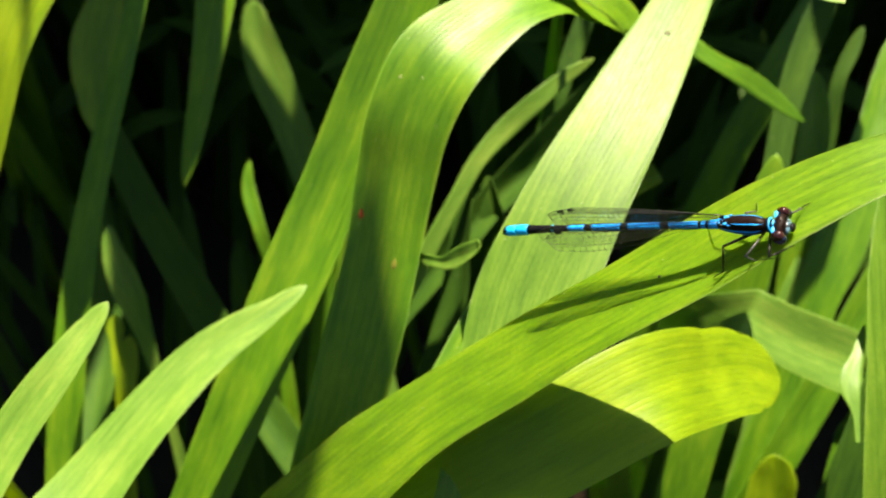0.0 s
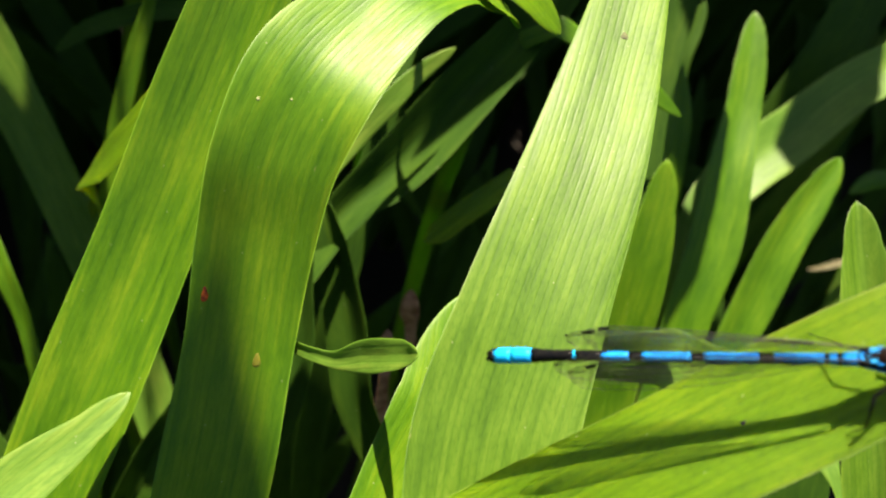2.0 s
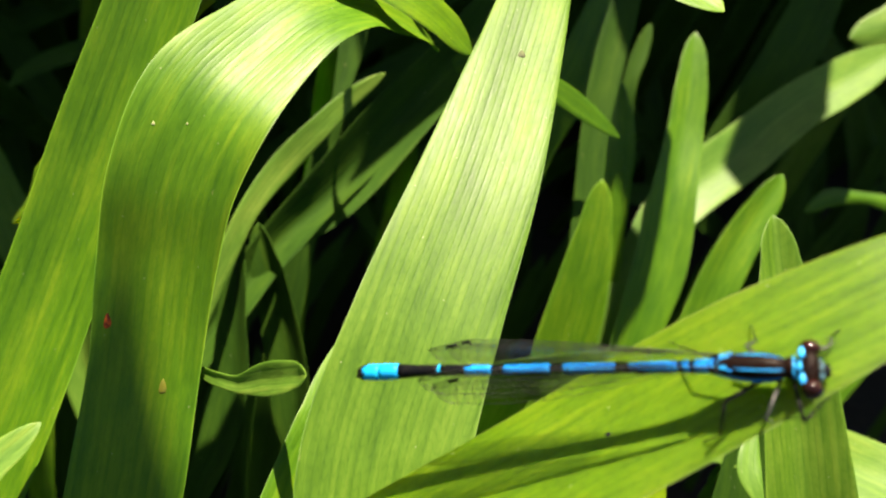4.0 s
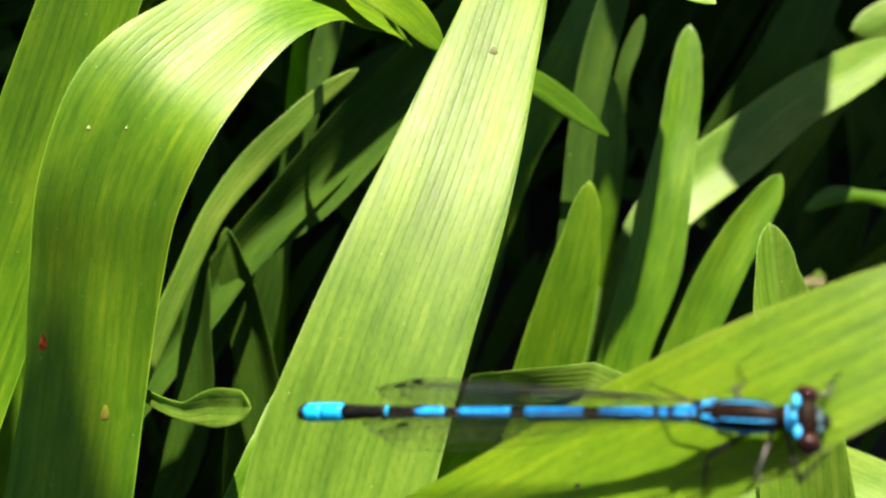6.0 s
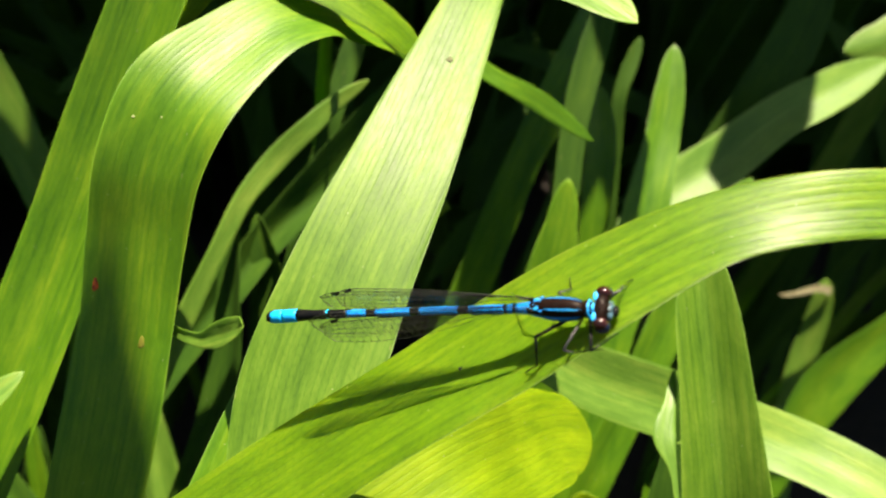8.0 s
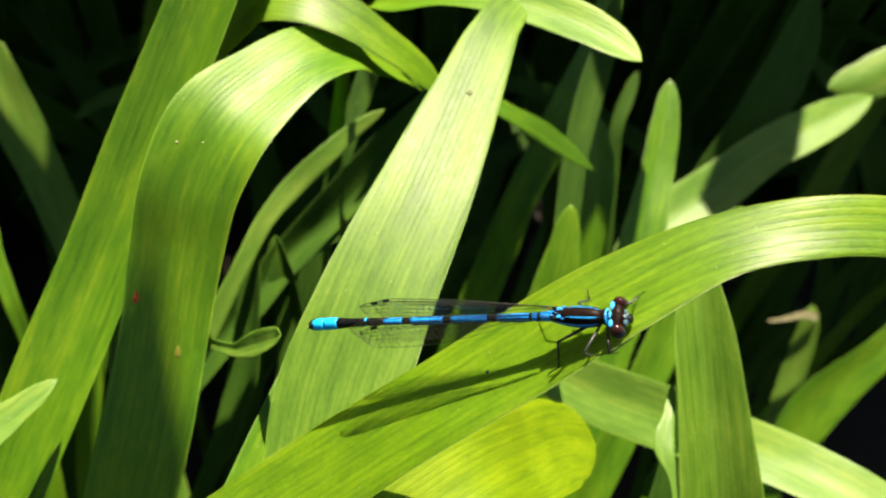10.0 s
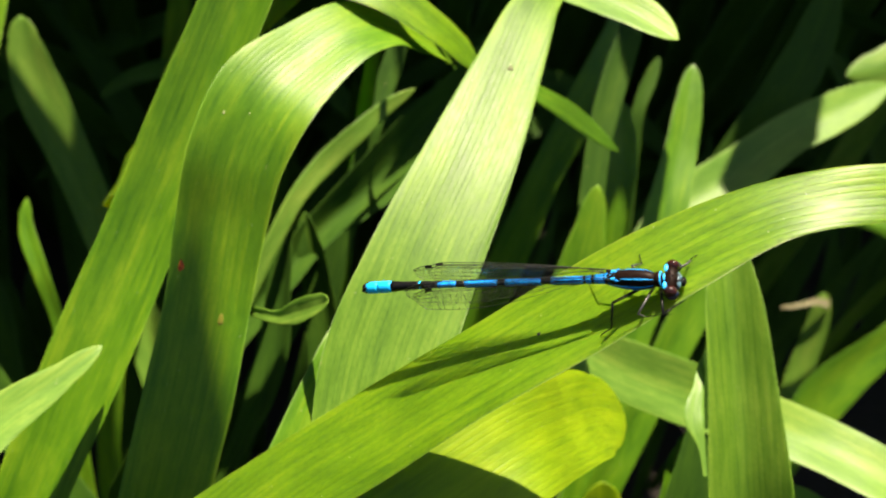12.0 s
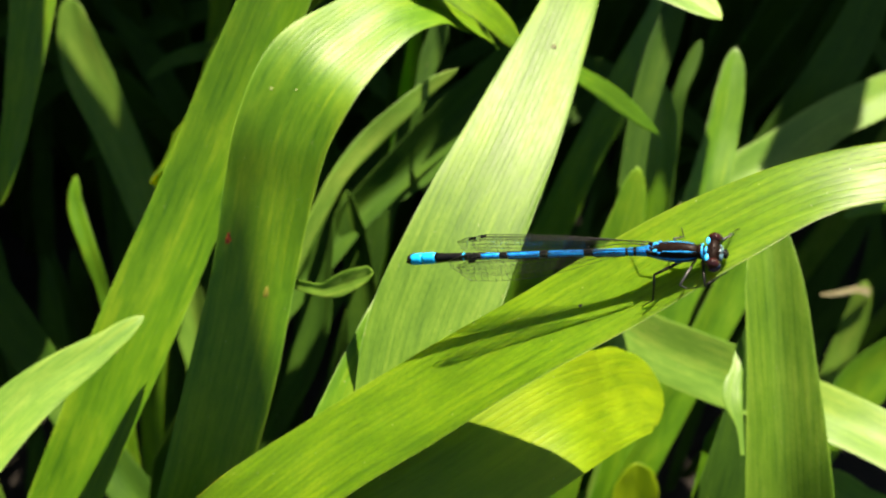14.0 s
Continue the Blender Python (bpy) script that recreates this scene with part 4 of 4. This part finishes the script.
def make_leg(fly, points, radii, material, label=""):
    """One leg: thigh, shin with fine bristles and foot."""
    hip, knee, ankle, toe = [Vector(p) for p in points]
    thigh = part("leg", tube("leg", [hip, hip.lerp(knee, 0.5), knee], (radii * 1.3, radii * 1.25, radii), material, 8), fly, label)
    shin = [tube("s", [knee, knee.lerp(ankle, 0.5), ankle], (radii * 0.9, radii * 0.75, radii * 0.6), material, 8)]
    down = (ankle - knee).normalized()
    out = down.cross(Vector((0.2, 0.3, 1))).normalized()
    for k in range(6):
        base = knee.lerp(ankle, 0.15 + 0.13 * k)
        for s in (1, -1):
            shin.append(tube("b", [base, base + (out * s * 0.30 + down * 0.25)], (0.018, 0.008), material, 3))
    part("shin", shin[0], thigh)
    bristles = part("bristles", joined("bristles", shin[1:], material), thigh)
    tagged(bristles, "fine dark bristles along the shin", kind="stuff")
    claw = toe + (toe - ankle).normalized() * 0.12 + Vector((0, 0, -0.1))
    part("foot", tube("foot", [ankle, ankle.lerp(toe, 0.5) + Vector((0, 0, 0.05)), toe, claw], (radii * 0.55, radii * 0.5, radii * 0.45, radii * 0.2), LEG, 6), thigh)


def bent(me):
    """The fore body turns a few degrees away from the abdomen's line."""
    for v in me.vertices:
        v.co.y -= 0.055 * max(0.0, v.co.x - 0.0265)
    return me


def make_damselfly():
    fly = new("damselfly")
    fly.matrix_world = FLY_POSE
    tagged(fly, "slender azure-blue damselfly with black bands resting on a leaf", "insect")
    # abdomen: (from, to, material)
    bands = ((-0.55, -0.02, BLACK), (-0.02, 1.40, CYAN), (1.43, 3.08, CYAN), (3.08, 6.36, BLACK), (6.36, 6.54, CYAN), (6.54, 8.50, BLACK), (8.50, 10.58, BLUE),
             (10.58, 11.52, BLACK), (11.52, 15.02, BLUE), (15.02, 15.94, BLACK), (15.94, 19.68, BLUE), (19.68, 20.66, BLACK), (20.66, 23.92, BLUE),
             (23.92, 24.20, BLACK), (24.20, 24.74, BLUE), (24.74, 25.02, BLACK), (25.02, 26.45, BLUE))
    for x0, x1, mat in bands:
        rows = []
        steps = max(3, int((x1 - x0) * 3))
        for i in range(steps + 1):
            x = x0 + (x1 - x0) * i / steps
            edge = 0.985 if i in (0, steps) else 1.0
            rows.append((x, body_radius(x) * edge, body_lift(x)))
        part("abdomen_segment", lathe("abdomen_segment", rows, mat, 18, 1.05), fly, "black abdomen band" if mat is BLACK else "")
    # black that runs on into the blue in a point, dark underside, dark marks at the tip
    part("saddle_mark", ball("saddle_mark", (8.5, 0.10, 0.20), (0.9, 0.24, 0.20), BLACK, 8, 10), fly, "black point of the rear band")
    for a, b in ((11.6, 14.9), (16.0, 19.6), (20.8, 23.8)):
        xs = np.linspace(a, b, 12)
        part("flank_line", tube("flank_line", [(x, -0.27, -0.20) for x in xs], [0.13] * 12, BLACK, 6), fly, "thin black line along the flank")
    part("belly_line", tube("belly_line", [(x, 0, -body_radius(x) * 0.82) for x in np.linspace(8.5, 26.2, 26)], [body_radius(x) * 0.42 for x in np.linspace(8.5, 26.2, 26)], BLACK, 8), fly, "black underside of the abdomen")
    for s in (1, -1):
        part("clasper", tube("clasper", [(-0.30, 0.22 * s, -0.24), (-0.62, 0.26 * s, -0.32), (-0.85, 0.20 * s, -0.44)], (0.20, 0.16, 0.06), BLACK, 8), fly, "short black tail clasper")
        part("tail_mark", ball("tail_mark", (-0.02 if s < 0 else 0.18, 0.28 * s, 0.22 if s < 0 else 0.24), (0.34 if s < 0 else 0.2, 0.17, 0.12), BLACK, 6, 8), fly, "black mark on the tail tip")
    # thorax
    part("thorax", bent(lathe("thorax", [(x, thorax_radius(x), 0) for x in np.linspace(25.8, 31.0, 22)], BROWN, 24, 1.12)), fly, "dark brown thorax with blue stripes")
    for s in (1, -1):
        mid = 90 - 33 * s
        part("thorax_stripe", bent(shell("thorax_stripe", 27.7, 30.75, mid - 2.8, mid + 2.8, 0.03, STRIPE)), fly, "bright blue shoulder stripe")
        low = 90 - 82 * s
        part("thorax_side", bent(shell("thorax_side", 26.3, 30.6, low - 5.5, low + 5.5, 0.025, BLUE, 0.2)), fly, "blue side stripe")
        low = 90 - 122 * s
        part("thorax_side", bent(shell("thorax_side", 26.4, 30.2, low - 9, low + 9, 0.02, BLUE, 0.2)), fly)
        part("wing_base", ball("wing_base", (26.95, 0.40 * s, 0.66), (0.26, 0.15, 0.14), STRIPE, 8, 10), fly, "blue knob at the wing roots")
        part("wing_hinge", ball("wing_hinge", (26.45, 0.50 * s, 0.55), (0.3, 0.2, 0.22), BLACK, 6, 8), fly)
        part("hinge_plate", ball("hinge_plate", (27.35, 0.60 * s, 0.62), (0.20, 0.09, 0.12), BLUE, 6, 8), fly, "small blue plate beside the wing root")
        part("hinge_plate", ball("hinge_plate", (26.25, 0.18 * s, 0.58), (0.2, 0.13, 0.12), BLUE, 6, 8), fly)
        part("hinge_gap", ball("hinge_gap", (27.15, 0.12 * s, 0.80), (0.12, 0.10, 0.1), BLACK, 6, 8), fly)
    # small bright plates between the wing roots
    rng = random.Random(3)
    for k in range(9):
        spot = (26.2 + 0.15 * k + rng.uniform(-0.06, 0.06), rng.uniform(-0.34, 0.34), 0.62 + 0.02 * k)
        part("hinge_plate", ball("hinge_plate", spot, (rng.uniform(0.08, 0.15), rng.uniform(0.05, 0.10), 0.10), BLACK if k % 3 == 2 else STRIPE, 6, 8), fly)
    part("neck", bent(lathe("neck", [(30.7, 0.5, 0), (30.95, 0.72, 0.05), (31.25, 0.74, 0.05), (31.5, 0.55, 0.03), (31.75, 0.35, 0)], BROWN, 18, 1.0)), fly, "brown collar behind the head")
    part("collar_rim", bent(lathe("collar_rim", [(31.28, 0.72, 0.05), (31.33, 0.79, 0.05), (31.40, 0.70, 0.05)], STRIPE, 18, 1.0)), fly, "thin blue rim of the collar")
    # head
    head = part("head", ball("head", (32.25, 0, 0.0), (0.66, 1.44, 0.80), BROWN, 12, 20), fly, "broad dark brown head with blue spots")
    head.location = (0, -0.00028, 0)
    for s in (1, -1):
        eye = part("eye", ball("eye", (32.30, 1.36 * s, 0.02), (0.68, 0.58, 0.78), EYE, 12, 18), head, "glossy brown compound eye")
        part("eye_underside", ball("eye_underside", (32.34, 1.40 * s, -0.14), (0.69, 0.58, 0.74), EYE_BLUE, 12, 18), head, "blue lower half of the eye")
        part("eye_spot", ball("eye_spot", (31.82, 0.88 * s, 0.58), (0.20, 0.40, 0.12), STRIPE, 8, 12), head, "blue spot behind the eye")
        part("antenna", tube("antenna", [(32.75, 0.42 * s, 0.55), (33.25, 0.62 * s, 0.8), (34.0, 1.05 * s, 0.95)], (0.07, 0.045, 0.015), LEG, 6), head)
    part("nape_bar", ball("nape_bar", (31.68, 0, 0.45), (0.15, 0.36, 0.15), STRIPE, 8, 12), head, "blue bar across the nape")
    part("face", ball("face", (32.80, 0, -0.30), (0.36, 0.85, 0.55), FACE_BLUE, 10, 14), head, "pale blue face")
    part("mouth", ball("mouth", (33.25, 0, -0.45), (0.28, 0.5, 0.4), BLACK, 8, 12), head)
    for k in (-1, 0, 1):
        part("simple_eye", ball("simple_eye", (32.35 + (0.16 if k == 0 else 0), 0.28 * k, 0.84), (0.09, 0.09, 0.07), EYE, 6, 8), head)
    # wings, folded back along the body
    for root_y, tip_x, tip_y, tip_z, chord, full in WINGS:
        make_wing(fly, (26.5 if tip_z > 1.5 else 26.0, root_y, 1.0 if tip_z > 1.5 else 0.8), (tip_x, tip_y, tip_z), chord, full)
    make_leg(fly, ((29.6, -0.45, -0.85), (26.94, -2.50, -0.15), (26.33, -3.90, -2.64), (25.19, -4.20, -3.26)), 0.13, LEG)
    make_leg(fly, ((30.5, -0.45, -0.85), (29.49, -3.72, -0.04), (29.75, -3.19, -1.70), (32.00, -2.85, -1.85)), 0.10, LEG_LIT_GREY, "black leg, the light on it put into a grey colour")
    make_leg(fly, ((31.1, -0.35, -0.70), (31.78, -3.81, 0.00), (32.85, -2.20, -1.12), (33.30, -1.70, -1.40)), 0.11, LEG)
    make_leg(fly, ((27.6, 0.50, -0.60), (25.60, 1.20, -1.00), (23.41, 2.61, -2.65), (22.72, 3.19, -3.20)), 0.07, LEG)
    make_leg(fly, ((29.3, 0.55, -0.60), (28.26, 1.55, -0.42), (28.89, 2.40, -1.48), (28.45, 3.67, -1.90)), 0.10, LEG_LIT_GREY, "black leg, the light on it put into a grey colour")
    make_leg(fly, ((31.0, 0.40, -0.60), (33.60, 1.32, 0.02), (33.57, 2.17, -0.79), (34.10, 2.82, -1.07)), 0.09, LEG_LIT_GREY, "black leg, the light on it put into a grey colour")





make_damselfly()


# ---- movement ----
def motions():
    # the pale blades in front sway slowly to one side, leans set to fit the camera's view
    x, y = front_plant.location[0], front_plant.location[1]
    sway = ((0.0, 0.02), (0.5, 0.18), (2.0, 0.32), (4.2, 0.32), (6.5, -0.05), (8.2, -0.30), (10.5, -0.54), (11.0, -0.58), (12.5, -0.36), (14.0, -0.66))
    walk(front_plant, [(t, pose(x, y, 0, 0, lean * SWAY, 0)) for t, lean in sway])


motions()
